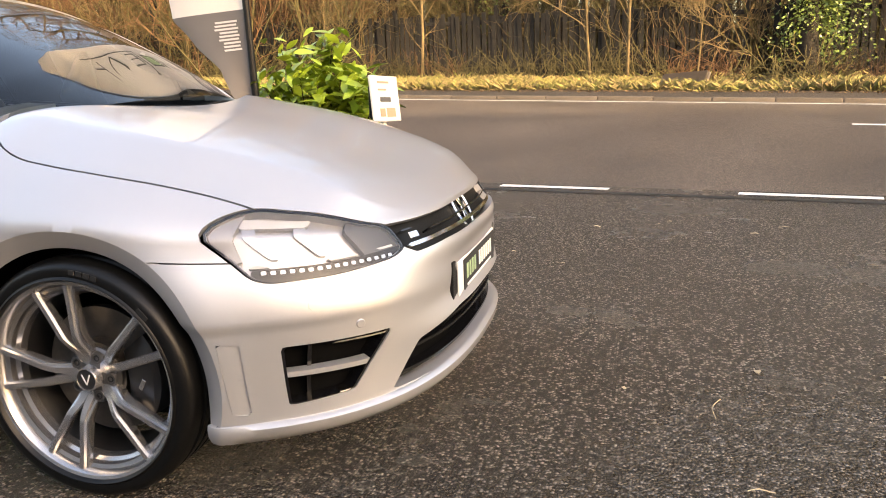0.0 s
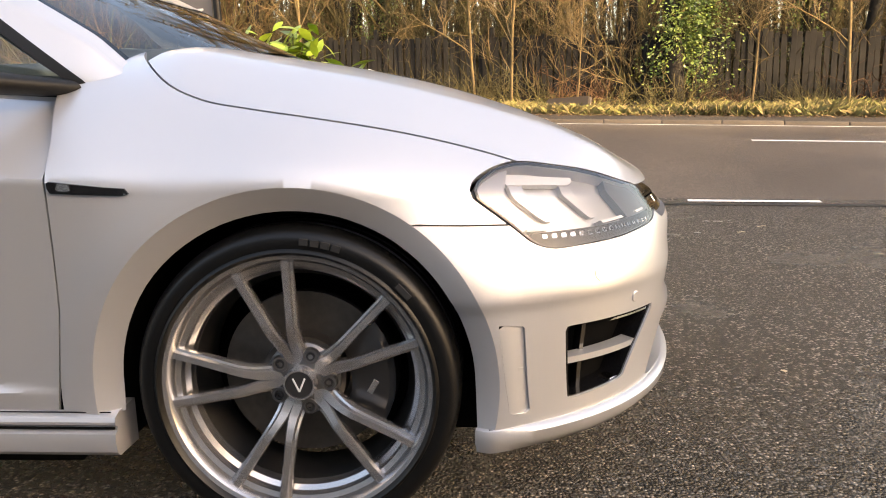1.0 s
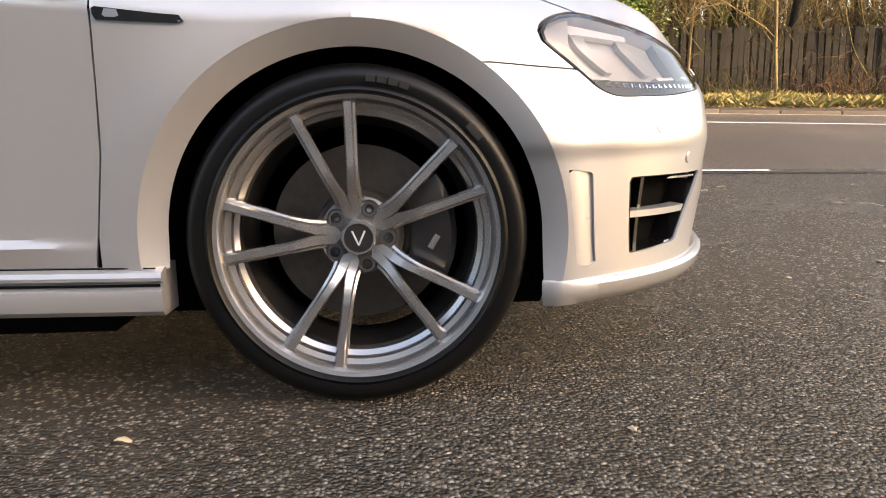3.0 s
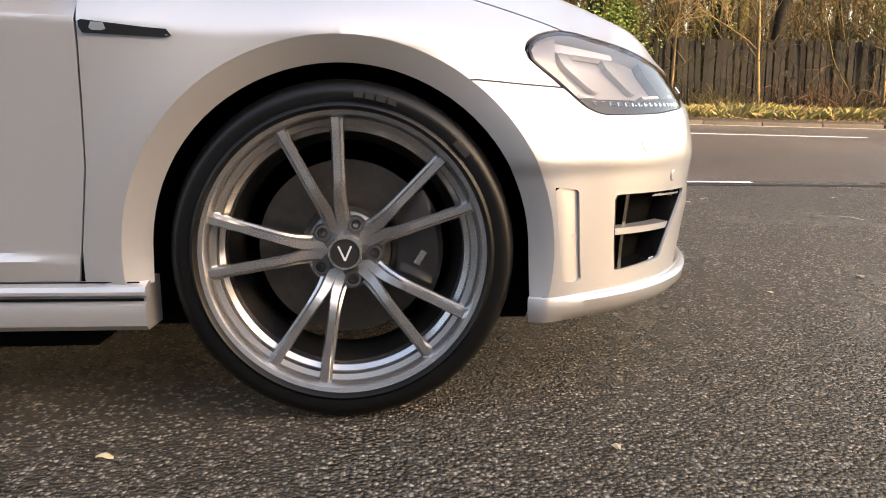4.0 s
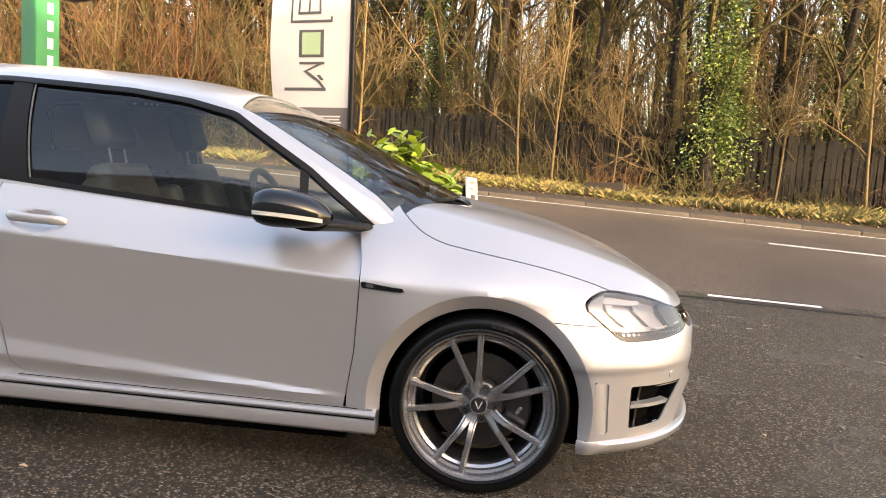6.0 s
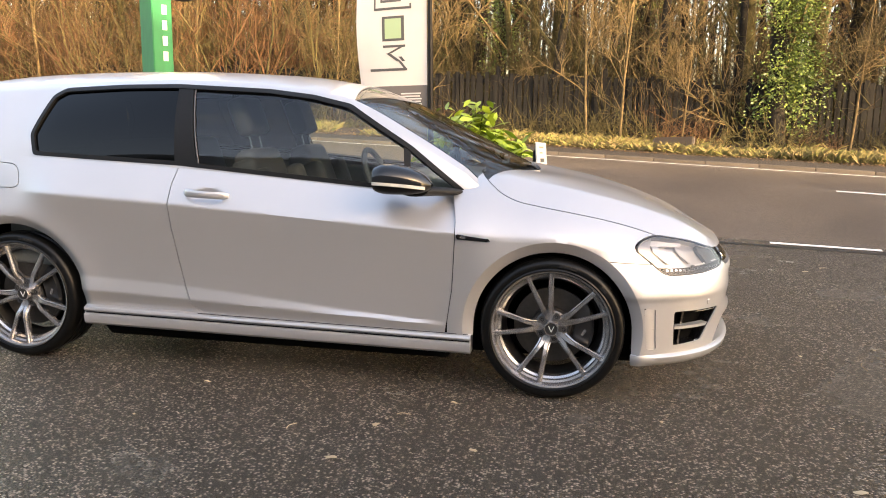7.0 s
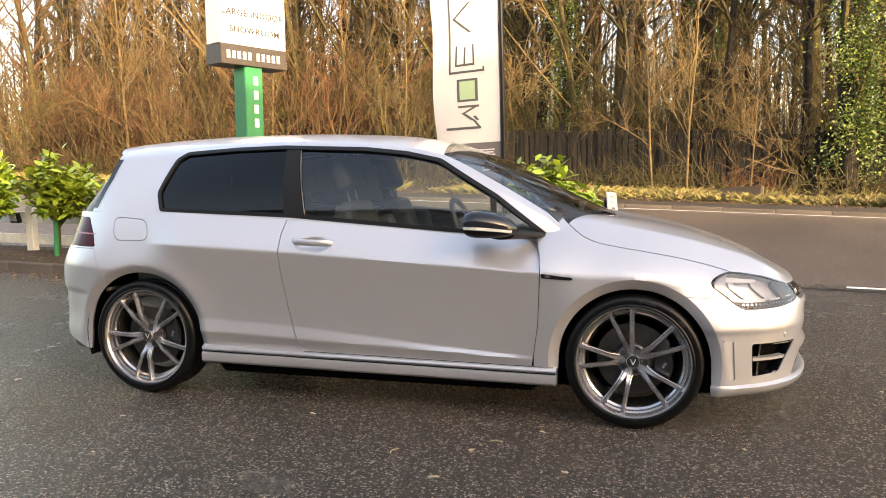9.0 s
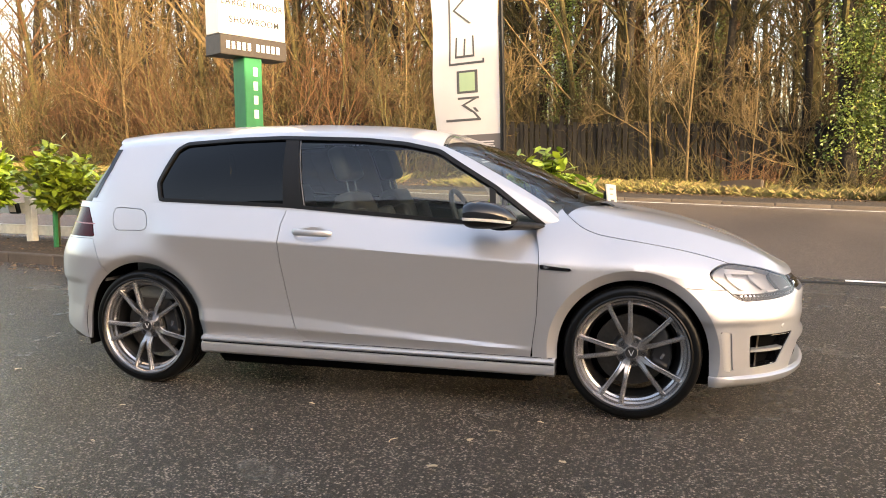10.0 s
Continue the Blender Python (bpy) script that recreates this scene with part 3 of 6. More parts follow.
def build_far_wood():
    """Dense far trees that close the view."""
    w = Wood(990)
    for k in range(760):
        u, v = w.rng.uniform(34, 70), w.rng.uniform(-75, 22)
        w.limb(uv(u, v, ground_z(u, v)), (w.rng.gauss(0, 0.04), w.rng.gauss(0, 0.04), 1), w.rng.uniform(6.5, 12), w.rng.uniform(0.06, 0.2), 0.02, 4, 5, 0.03)
        base = Vector(w.verts[-1])
        for _ in range(14):
            h = w.rng.uniform(0.5, 8)
            w.limb(uv(u + w.rng.gauss(0, 0.6), v + w.rng.gauss(0, 0.6), ground_z(u, v) + h), (w.rng.gauss(0, 0.7), w.rng.gauss(0, 0.7), 0.8), w.rng.uniform(1.5, 4), 0.03, 0.008, 3, 3, 0.12)
    tagged(mesh_object("far_wood", w.verts, w.faces, BARK_DARK), "dense brown winter woodland in the distance", "woodland", kind="stuff")


build_far_wood()


def build_verge():
    rng = random.Random(5)
    verts, faces = [], []
    for _ in range(52000):
        u = 12.15 + abs(rng.gauss(0, 0.8))
        v = rng.uniform(-30, 14)
        if u > 14.5 or noise.noise((u * 0.8, v * 0.55, 7.0)) < -0.28:
            continue
        z = ground_z(u, v)
        a = rng.uniform(0, 6.28)
        h = rng.uniform(0.05, 0.21) * (1.1 + 0.5 * noise.noise((u, v * 0.6, 2.0)))
        lean = rng.gauss(0, 0.09)
        k = 0.010
        p = uv(u, v, z - 0.02)
        s = Vector((math.cos(a), math.sin(a), 0)) * k
        tip = Vector((rng.gauss(0, 0.09), rng.gauss(0, 0.09) + lean * 0.4, h))
        b = len(verts)
        verts += [p - s, p + s, p + tip * 0.6 + s * 0.7, p + tip + Vector((tip.x * 0.6, tip.y * 0.6, -0.01))]
        faces += [(b, b + 1, b + 2), (b, b + 2, b + 3)]
    tagged(mesh_object("verge_grass", verts, faces, GRASS), "long yellow-green winter grass along the verge", "grass", kind="stuff")
    verts, faces = [], []
    for _ in range(16000):
        far = rng.random()
        u = rng.uniform(11.7, 12.7) if far < 0.55 else rng.uniform(12.7, 16)
        v = rng.uniform(-30, 13)
        p = uv(u, v, ground_z(u, v) + 0.012 + rng.random() * 0.03)
        a = rng.uniform(0, 6.28)
        k = rng.uniform(0.014, 0.034)
        d, s = Vector((math.cos(a), math.sin(a), rng.gauss(0, 0.3))) * k, Vector((-math.sin(a), math.cos(a), rng.gauss(0, 0.3))) * k * 0.6
        b = len(verts)
        verts += [p - d, p + s, p + d, p - s]
        faces.append((b, b + 1, b + 2, b + 3))
    for _ in range(5200):
        near = rng.random() < 0.4
        u = rng.uniform(1.45, 1.93) + rng.gauss(0, 0.06) if near else rng.uniform(2.1, 3.6)
        v = rng.uniform(-17, -1.2)
        p = uv(min(u, 1.93) if near else u, v, 0.008 if near else 0.155 + rng.random() * 0.04)
        a = rng.uniform(0, 6.28)
        k = rng.uniform(0.010, 0.028)
        d, s = Vector((math.cos(a), math.sin(a), rng.gauss(0, 0.2))) * k, Vector((-math.sin(a), math.cos(a), rng.gauss(0, 0.2))) * k * 0.6
        b = len(verts)
        verts += [p - d, p + s, p + d, p - s]
        faces.append((b, b + 1, b + 2, b + 3))
    tagged(mesh_object("leaf_litter", verts, faces, STRAW), "scattered brown dead leaves along the verge and the planted bed", "dead leaves", kind="stuff")


build_verge()
# ---- shape of the car's skin: x ahead from the front axle, y to its left, z up ----
AXLE_R = -2.631
HUB_Z = 0.318


def lerp_on(xs, ys):
    xs, ys = np.array(xs, float), np.array(ys, float)
    order = np.argsort(xs)
    xs, ys = xs[order], ys[order]
    slope = np.gradient(ys, xs)

    def f(x):
        x = min(max(x, xs[0]), xs[-1])
        i = min(max(int(np.searchsorted(xs, x)) - 1, 0), len(xs) - 2)
        h = xs[i + 1] - xs[i]
        t = (x - xs[i]) / h
        return (ys[i] * (1 + 2 * t) * (1 - t) ** 2 + ys[i + 1] * t * t * (3 - 2 * t)
                + h * (slope[i] * t * (1 - t) ** 2 - slope[i + 1] * t * t * (1 - t)))
    return f


def ease(a, b, x):
    t = min(max((x - a) / (b - a), 0.0), 1.0)
    return t * t * (3 - 2 * t)


belt_z = lerp_on([-0.40, -0.50, -1.83, -2.58, -3.2], [0.868, 0.876, 0.975, 1.004, 1.01])
belt_w = lerp_on([-0.40, -0.8, -1.3, -2.0, -2.6, -3.0], [0.732, 0.785, 0.806, 0.806, 0.79, 0.765])
roof_c = lerp_on([-0.10, -0.30, -0.60, -0.98, -1.20, -1.60, -2.10, -2.60, -3.0, -3.2],
                 [0.975, 1.065, 1.215, 1.375, 1.418, 1.447, 1.456, 1.445, 1.418, 1.39])
rail_z = lerp_on([-0.31, -0.42, -0.665, -0.98, -1.38, -1.85, -2.47, -2.95, -3.2],
                 [0.925, 0.995, 1.14, 1.298, 1.366, 1.388, 1.37, 1.345, 1.325])
rail_w = lerp_on([-0.31, -0.665, -0.98, -1.4, -1.9, -2.5, -3.2], [0.705, 0.665, 0.628, 0.606, 0.60, 0.588, 0.565])
nose_x = lerp_on([0.10, 0.2, 0.3, 0.42, 0.50, 0.58, 0.64, 0.70], [0.840, 0.842, 0.848, 0.868, 0.878, 0.868, 0.842, 0.80])
bonnet_z = lerp_on([-0.46, -0.15, 0.10, 0.32, 0.55, 0.69, 0.78, 0.84], [1.005, 0.972, 0.935, 0.882, 0.796, 0.728, 0.678, 0.645])


wing_n = lerp_on([-0.46, -0.38, -0.29, -0.10, 0.25, 0.9], [5.2, 5.4, 5.2, 3.8, 3.0, 3.0])


def crease_z(x):
    return 0.731 + (-0.43 - x) * 0.0575 if x > -1.8 else 0.8098 + (-1.8 - x) * 0.042


def arch_cut(x, z):
    """How far the skin stands back near the wheel arches: a chamfered lip with a soft swell round it."""
    out = 0.0
    for ax, lip, swell in ((0.0, 0.391, 0.011), (AXLE_R, 0.402, 0.008)):
        r = math.hypot(x - ax, z - HUB_Z)
        out -= max(0.0, lip - r) * 0.55 if r > 0.25 else 0.0
        out += swell * math.exp(-((r - lip) / 0.07) ** 2) if r > lip else swell * ease(0.28, lip, r)
    return out


def low_w(x, z):
    """Half width of the flank from the sill up to the crease."""
    low = 0.332 - (x + 1.0) * 0.034 if x > -2.3 else 0.376
    top = crease_z(x)
    shelf = low + 0.012 + 0.055 * ease(-0.45, -2.0, x)
    door = ease(-0.40, -0.70, x) * ease(-2.60, -2.30, x)
    if z < low:
        w = 0.866 + (0.013 - 0.022 * min((low - z) / 0.07, 1.0)) * door
    elif z < shelf:
        w = 0.866 + 0.013 * door * (1 - (z - low) / (shelf - low))
    else:
        t = (z - shelf) / (top - shelf)
        w = 0.866 + 0.027 * t ** 1.1 - 0.004 * math.sin(math.pi * min(t, 1.0)) * ease(-0.30, -0.5, x)
    return w


def flank_w(x, z):
    """Half width of the flank behind the front door gap, up to the belt."""
    zc, zb, wb = crease_z(x), belt_z(x), belt_w(x)
    if z <= zc:
        sharp = low_w(x, z)
    else:
        sharp = 0.893 - (0.893 - wb) * ((z - zc) / (zb - zc)) ** 1.08
    base = zc - 0.16
    soft = min(low_w(x, min(z, base)), 0.893)
    t = max(0.0, (z - base) / (zb - base))
    soft = soft - (soft - wb) * t ** (1.75 - 0.45 * ease(-2.45, -2.75, x))
    k = ease(-2.62, -2.36, x)
    return sharp * k + soft * (1 - k) + arch_cut(x, z) * ease(zb, zc - 0.05, z)


def side_surf(a, b):
    """Flank and rear corner: a from the front door gap to the middle of the rear, b from the underside to the belt."""
    if a < 0.8:
        x = -0.40 + (-2.80 + 0.40) * a / 0.8
        z = 0.185 + (belt_z(x) - 0.185) * b
        return (x, -flank_w(x, z), z)
    phi = (a - 0.8) / 0.2 * math.pi / 2
    z = 0.185 + (belt_z(-2.9) - 0.185) * b
    far = -3.41 + 0.10 * ease(0.62, 1.0, z) + 0.02 * ease(0.5, 0.2, z)
    x = -2.80 + (far + 2.80) * math.sin(phi) ** (2 / 2.2)
    return (x, -flank_w(max(x, -3.1), z) * max(math.cos(phi), 1e-6) ** (2 / 4.2), z)


def front_zs(s):
    """Height at which the wings turn over into the bonnet."""
    return 0.733 - 0.018 * ease(0.0, 0.30, s) - 0.032 * ease(0.44, 0.585, s) - 0.023 * ease(0.42, 1.0, s)


def front_plan(s, z):
    x0 = 0.15 - 0.25 * ease(0.45, 0.70, z)
    if s < 0.42:
        x = -0.46 + (x0 + 0.46) * s / 0.42
        w = low_w(x, z)
        k = ease(-0.38, -0.1, x)
        return x, w * (1 - k) + (0.885 - 0.013 * ease(0.5, 0.70, z)) * k + arch_cut(x, z) * (1 - 0.0 * k)
    phi = (1 - (s - 0.42) / 0.58) * math.pi / 2
    w = 0.885 - 0.013 * ease(0.5, 0.70, z) - 0.009 * ease(0.486, 0.456, z)
    x = x0 + (nose_x(z) - x0) * max(math.cos(phi), 0.0) ** (2 / 2.2)
    tuck = ease(0.74, 1.0, s) * (0.045 * ease(0.36, 0.44, z) * (1 - 0.5 * ease(0.52, 0.58, z)) + 0.02 * ease(0.58, 0.64, z))
    return x - tuck, w * max(math.sin(phi), 0.0) ** (2 / 2.6) + arch_cut(x, z)


def front_surf(a, b):
    """Wing, bumper and bonnet: a from the door gap round to the middle of the nose, b 0..1 from the underside to the turn, 1..2 over to the middle."""
    zs = front_zs(a)
    if b <= 1:
        z = 0.15 + (zs - 0.15) * b
        x, w = front_plan(a, z)
        return (x, -max(w, 0.0), z)
    x, w = front_plan(a, zs)
    r = 1 - (b - 1)
    m = 1.0 - 0.25 * ease(-0.46, -0.05, x)
    zc = max(bonnet_z(x), zs)
    n = wing_n(x)
    rc = 0.71 + 0.03 * ease(0.3, 0.49, x) + 0.13 * ease(0.49, 0.66, x)
    lift = 0.036 * ((r / rc) ** 2 if r < rc else ((1 - r) / (1 - rc)) ** 1.8) * ease(-0.44, -0.20, x) * ease(0.74, 0.60, x)
    return (x, -w * r, zs + (zc - zs) * max(1 - r ** n, 0.0) ** m + lift)


def top_surf(a, b):
    """Cabin: a from the foot of the windscreen to the tail, b 0..1 from the belt to the roof rail, 1..2 over to the middle."""
    x = -0.10 + (-3.2 + 0.10) * a
    xs = min(x, -0.31)
    zt, wt = rail_z(xs), rail_w(xs)
    if x > -0.31:
        zt -= 0.55 * (x + 0.31)
    zt -= 0.28 * max(0.0, x + 0.42)
    if b <= 1:
        zb, wb = belt_z(min(x, -0.40)), belt_w(min(x, -0.40))
        zb = min(zb, zt - 0.004)
        t = b
        y = wb + (wt - wb) * t + (0.030 - 0.011 * ease(-2.45, -2.75, x)) * math.sin(math.pi * t) * min(1.0, (zt - zb) / 0.35) - 0.02 * ease(0.9, 1.0, t)
        bend = min(max((-2.8 - x) / 0.51, 0.0), 0.95) ** 1.1
        y *= 1 - (1 - (1 - bend * bend) ** 0.238) * (1 - ease(0.05, 0.9, t))
        return (x, -y, zb + (zt - zb) * t)
    r = 1 - (b - 1)
    return (x, -(wt - 0.02) * r, zt + (max(roof_c(x), zt) - zt) * (1 - r ** 2.6))


# ---- cutting panels out of the skin ----
def rounded(points, r=0.0, n=4):
    """A closed outline with its corners rounded by up to r."""
    if not r:
        return [tuple(p) for p in points]
    out = []
    m = len(points)
    for i in range(m):
        p, a, b = Vector(points[i]), Vector(points[i - 1]), Vector(points[(i + 1) % m])
        da, db = a - p, b - p
        k = min(r, da.length * 0.45, db.length * 0.45)
        s, e = p + da.normalized() * k, p + db.normalized() * k
        for j in range(n + 1):
            t = j / n
            q = s.lerp(p, t).lerp(p.lerp(e, t), t)
            out.append((q.x, q.y))
    return out


def inside(outline, pick):
    """Signed distance to an outline (positive within), of the coordinates that pick takes from (a, b, places)."""
    pts = np.array(outline, float)
    nxt = np.roll(pts, -1, axis=0)

    def f(a, b, p):
        q = np.stack(pick(a, b, p), -1)[:, None, :]
        e = nxt - pts
        w = q - pts
        t = np.clip((w * e).sum(-1) / np.maximum((e * e).sum(-1), 1e-12), 0, 1)
        dist = np.linalg.norm(w - e * t[..., None], axis=-1).min(1)
        c1, c2 = pts[:, 1] <= q[..., 1], nxt[:, 1] > q[..., 1]
        cross = e[:, 0] * w[..., 1] - e[:, 1] * w[..., 0]
        wind = ((c1 & c2 & (cross > 0)).sum(1) - (~c1 & ~c2 & (cross < 0)).sum(1))
        return np.where(wind != 0, dist, -dist)
    return f


def minus(f, gap=0.0):
    return lambda a, b, p: -f(a, b, p) - gap


def shrink(f, gap):
    return lambda a, b, p: f(a, b, p) - gap


def AB(a, b, p):
    return a, b


def XZ(a, b, p):
    return p[:, 0], p[:, 2]


def XY(a, b, p):
    return p[:, 0], p[:, 1]


def YZ(a, b, p):
    return p[:, 1], p[:, 2]


class Skin:
    def __init__(self, surf, na, nb, top, spread=None):
        self.surf = surf
        self.A = np.linspace(0, 1, na) if spread is None else np.array(spread)
        self.B = np.linspace(0, top, nb)
        self.top = top
        a, b = np.meshgrid(self.A, self.B, indexing="ij")
        self.a, self.b = a.ravel(), b.ravel()
        self.p = np.array([surf(x, y) for x, y in zip(self.a, self.b)])

    def normal(self, a, b):
        h = 1e-4
        a0, a1 = max(a - h, 0), min(a + h, 1)
        b0, b1 = max(b - h, 0), min(b + h, self.top)
        s = self.surf
        n = (Vector(s(a1, b)) - Vector(s(a0, b))).cross(Vector(s(a, b1)) - Vector(s(a, b0)))
        return n.normalized() if n.length > 1e-14 else Vector((0, -1, 0))

    def cut(self, keeps, window=None):
        """Polygons of (a, b) where all the keeps are positive."""
        na, nb = len(self.A), len(self.B)
        vals = [f(self.a, self.b, self.p).reshape(na, nb) for f in keeps]
        polys = []
        for i in range(na - 1):
            for j in range(nb - 1):
                quad = [(i, j), (i + 1, j), (i + 1, j + 1), (i, j + 1)]
                poly = None
                bad = False
                todo = []
                for n, v in enumerate(vals):
                    c = [v[q] for q in quad]
                    if max(c) <= 0:
                        bad = True
                        break
                    if min(c) <= 0:
                        todo.append(n)
                if bad:
                    continue
                poly = [(float(self.A[q[0]]), float(self.B[q[1]])) for q in quad]
                for n in todo:
                    poly = self.clip(poly, keeps[n])
                    if len(poly) < 3:
                        break
                if len(poly) >= 3:
                    polys.append(poly)
        return polys

    def value(self, f, q):
        return float(f(np.array([q[0]]), np.array([q[1]]), np.array([self.surf(*q)]))[0])

    def clip(self, poly, f):
        vs = [self.value(f, q) for q in poly]
        out = []
        for k in range(len(poly)):
            q0, q1, v0, v1 = poly[k - 1], poly[k], vs[k - 1], vs[k]
            if (v0 > 0) != (v1 > 0):
                lo, hi = (q0, q1) if q0 < q1 else (q1, q0)
                vlo = self.value(f, lo) > 0
                for _ in range(9):
                    mid = ((lo[0] + hi[0]) / 2, (lo[1] + hi[1]) / 2)
                    if (self.value(f, mid) > 0) == vlo:
                        lo = mid
                    else:
                        hi = mid
                out.append(((lo[0] + hi[0]) / 2, (lo[1] + hi[1]) / 2))
            if v1 > 0:
                out.append(q1)
        return out

    def panel(self, name, keeps, mat, parent, label="", sink=0.0, lip=0.012, mirror="copy", smooth=28, outward=None, stations=None):
        """A panel of the skin with turned-in edges; mirror: copy makes one for the left side too, join welds both halves."""
        polys = self.cut(keeps)
        index, verts, faces, norms, info = {}, [], [], [], []
        for poly in polys:
            ids = []
            for q in poly:
                key = (round(q[0], 6), round(q[1], 6))
                if key not in index:
                    index[key] = len(verts)
                    n = self.normal(*q)
                    p = Vector(self.surf(*q))
                    if outward is None:
                        ref = Vector((p.x - min(max(p.x, -2.6), 0.2), p.y, p.z - 0.55))
                    else:
                        ref = Vector(outward)
                    if n.dot(ref) < 0:
                        n.negate()
                    verts.append(p - n * (sink(*q) if callable(sink) else sink))
                    norms.append(n)
                i = index[key]
                if not ids or (ids[-1] != i and ids[0] != i):
                    ids.append(i)
            if len(ids) >= 3:
                faces.append(ids)
        # one way round for all faces
        good = 0
        for f in faces[:: max(1, len(faces) // 60)]:
            a, b, c = verts[f[0]], verts[f[1]], verts[f[2]]
            good += 1 if (b - a).cross(c - a).dot(norms[f[0]]) > 0 else -1
        if good < 0:
            faces = [f[::-1] for f in faces]
        if lip:
            count = {}
            for f in faces:
                for k in range(len(f)):
                    count[(f[k - 1], f[k])] = True
            edges = [e for e in count if (e[1], e[0]) not in count]
            rim = {}
            for u, w in edges:
                if mirror == "join" and abs(verts[u].y) < 1e-4 and abs(verts[w].y) < 1e-4:
                    continue
                ids = []
                for v, deep in ((w, 0), (u, 0), (u, 1), (w, 1)):
                    key = (v, deep)
                    if key not in rim:
                        rim[key] = len(verts)
                        verts.append(verts[v] - norms[v] * lip * deep)
                    ids.append(rim[key])
                faces.append(ids)
        if mirror == "join":
            n = len(verts)
            weld = {}
            for i in range(n):
                v = verts[i]
                if abs(v.y) < 1e-4:
                    weld[i] = i
                else:
                    weld[i] = len(verts)
                    verts.append(Vector((v.x, -v.y, v.z)))
            faces += [[weld[i] for i in reversed(f)] for f in faces]
        ob = mesh_object(name, verts, faces, mat, parent, label, smooth)
        if mirror == "copy":
            me = ob.data.copy()
            for v in me.vertices:
                v.co.y = -v.co.y
            me.flip_normals()
            other = new(name, me)
            other.parent = parent
            other.matrix_parent_inverse = INV.get(parent.name, Matrix())
            if label:
                other["label"] = label
            return ob, other
        return ob


# ---- the car ----
car = thing("hatchback_car", "silver-white three-door hatchback with grey ten-spoke alloys parked on tarmac", "car", (-1.27, 0, 0))
front_a = sorted(set(list(np.linspace(0, 0.42, 46)) + list(np.linspace(0.42, 0.62, 42)) + list(np.linspace(0.62, 1.0, 56))))
FRONT = Skin(front_surf, 0, 116, 2, front_a)
SIDE = Skin(side_surf, 0, 96, 1, sorted(set(list(np.linspace(0, 0.8, 180)) + list(np.linspace(0.8, 1.0, 50)))))
TOP = Skin(top_surf, 190, 64, 2)

LAMP = rounded([(0.591, 1.016), (0.612, 1.06), (0.637, 1.088), (0.70, 1.078), (0.757, 1.036), (0.808, 0.994), (0.813, 0.885), (0.787, 0.846), (0.7056, 0.811), (0.623, 0.798), (0.611, 0.823), (0.6035, 0.92)], 0.02, 3)
lamp_in = inside(LAMP, AB)
ARCH_F = inside([(0.345 * math.cos(t), HUB_Z + 0.345 * math.sin(t)) for t in np.linspace(0, math.pi, 40)] + [(-0.352, 0.0), (0.352, 0.0)], XZ)
ARCH_R = inside([(AXLE_R + 0.362 * math.cos(t), HUB_Z + 0.362 * math.sin(t)) for t in np.linspace(0, math.pi, 40)] + [(AXLE_R - 0.375, 0.0), (AXLE_R + 0.375, 0.0)], XZ)
shut = lerp_on([-0.36, -0.30, -0.25, -0.18, -0.08, 0.035, 0.238, 0.416, 0.447, 0.52], [0.985, 0.938, 0.902, 0.871, 0.850, 0.831, 0.791, 0.740, 0.729, 0.705])
BONNET_LINE = [(x, shut(x)) for x in np.linspace(-0.36, 0.447, 44)]
bonnet_in = inside(BONNET_LINE + [(0.70, 0.66), (0.9, 0.655), (1.0, 1.2), (-0.36, 1.2)], XZ)
grille_in = inside(rounded([(0.800, 1.0), (0.812, 0.880), (0.828, 0.846), (0.90, 0.862), (1.2, 0.872), (1.2, 1.0)], 0.004), AB)
above_grille = inside([(0.0, 0.998), (0.80, 0.998), (1.3, 0.998), (1.3, 3.0), (0.0, 3.0)], AB)


def cowl_line(gap):
    return lambda a, b, p: p[:, 0] - (-0.315 + 0.20 * (1 - np.minimum(np.abs(p[:, 1]) / 0.66, 1.2) ** 2) + gap)


BUMPER_TOP = inside([(0.165, 0.60), (0.20, 0.628), (0.24, 0.633), (0.33, 0.626), (0.43, 0.619), (0.60, 0.60), (1.2, 0.60), (1.2, 0.0), (0.165, 0.0)], XZ)
below_line = inside([(0.165, 0.598), (0.20, 0.628), (0.24, 0.633), (0.33, 0.626), (0.43, 0.620), (0.46, 0.7), (1.2, 0.72), (1.2, -0.2), (0.165, -0.2)], XZ)
INTAKE = rounded([(0.607, 0.507), (0.764, 0.506), (0.709, 0.230), (0.6185, 0.2144)], 0.010, 3)
intake_in = inside(INTAKE, AB)
LOWER = rounded([(0.770, 0.165), (0.817, 0.389), (0.916, 0.455), (1.3, 0.475), (1.3, 0.165)], 0.010, 3)
lower_in = inside(LOWER, AB)
FIN = rounded([(0.5315, 0.535), (0.5590, 0.529), (0.5715, 0.195), (0.5480, 0.200)], 0.005, 3)
fin_in = inside(FIN, AB)
plate_line = shrink(lambda a, b, p: b, 0.135)

# wing, bonnet, bumper


def door_front(z):
    return np.interp(z, [0.2, 0.268, 0.481, 0.725, 0.80, 0.891, 1.0], [-0.478, -0.471, -0.442, -0.431, -0.437, -0.464, -0.50])


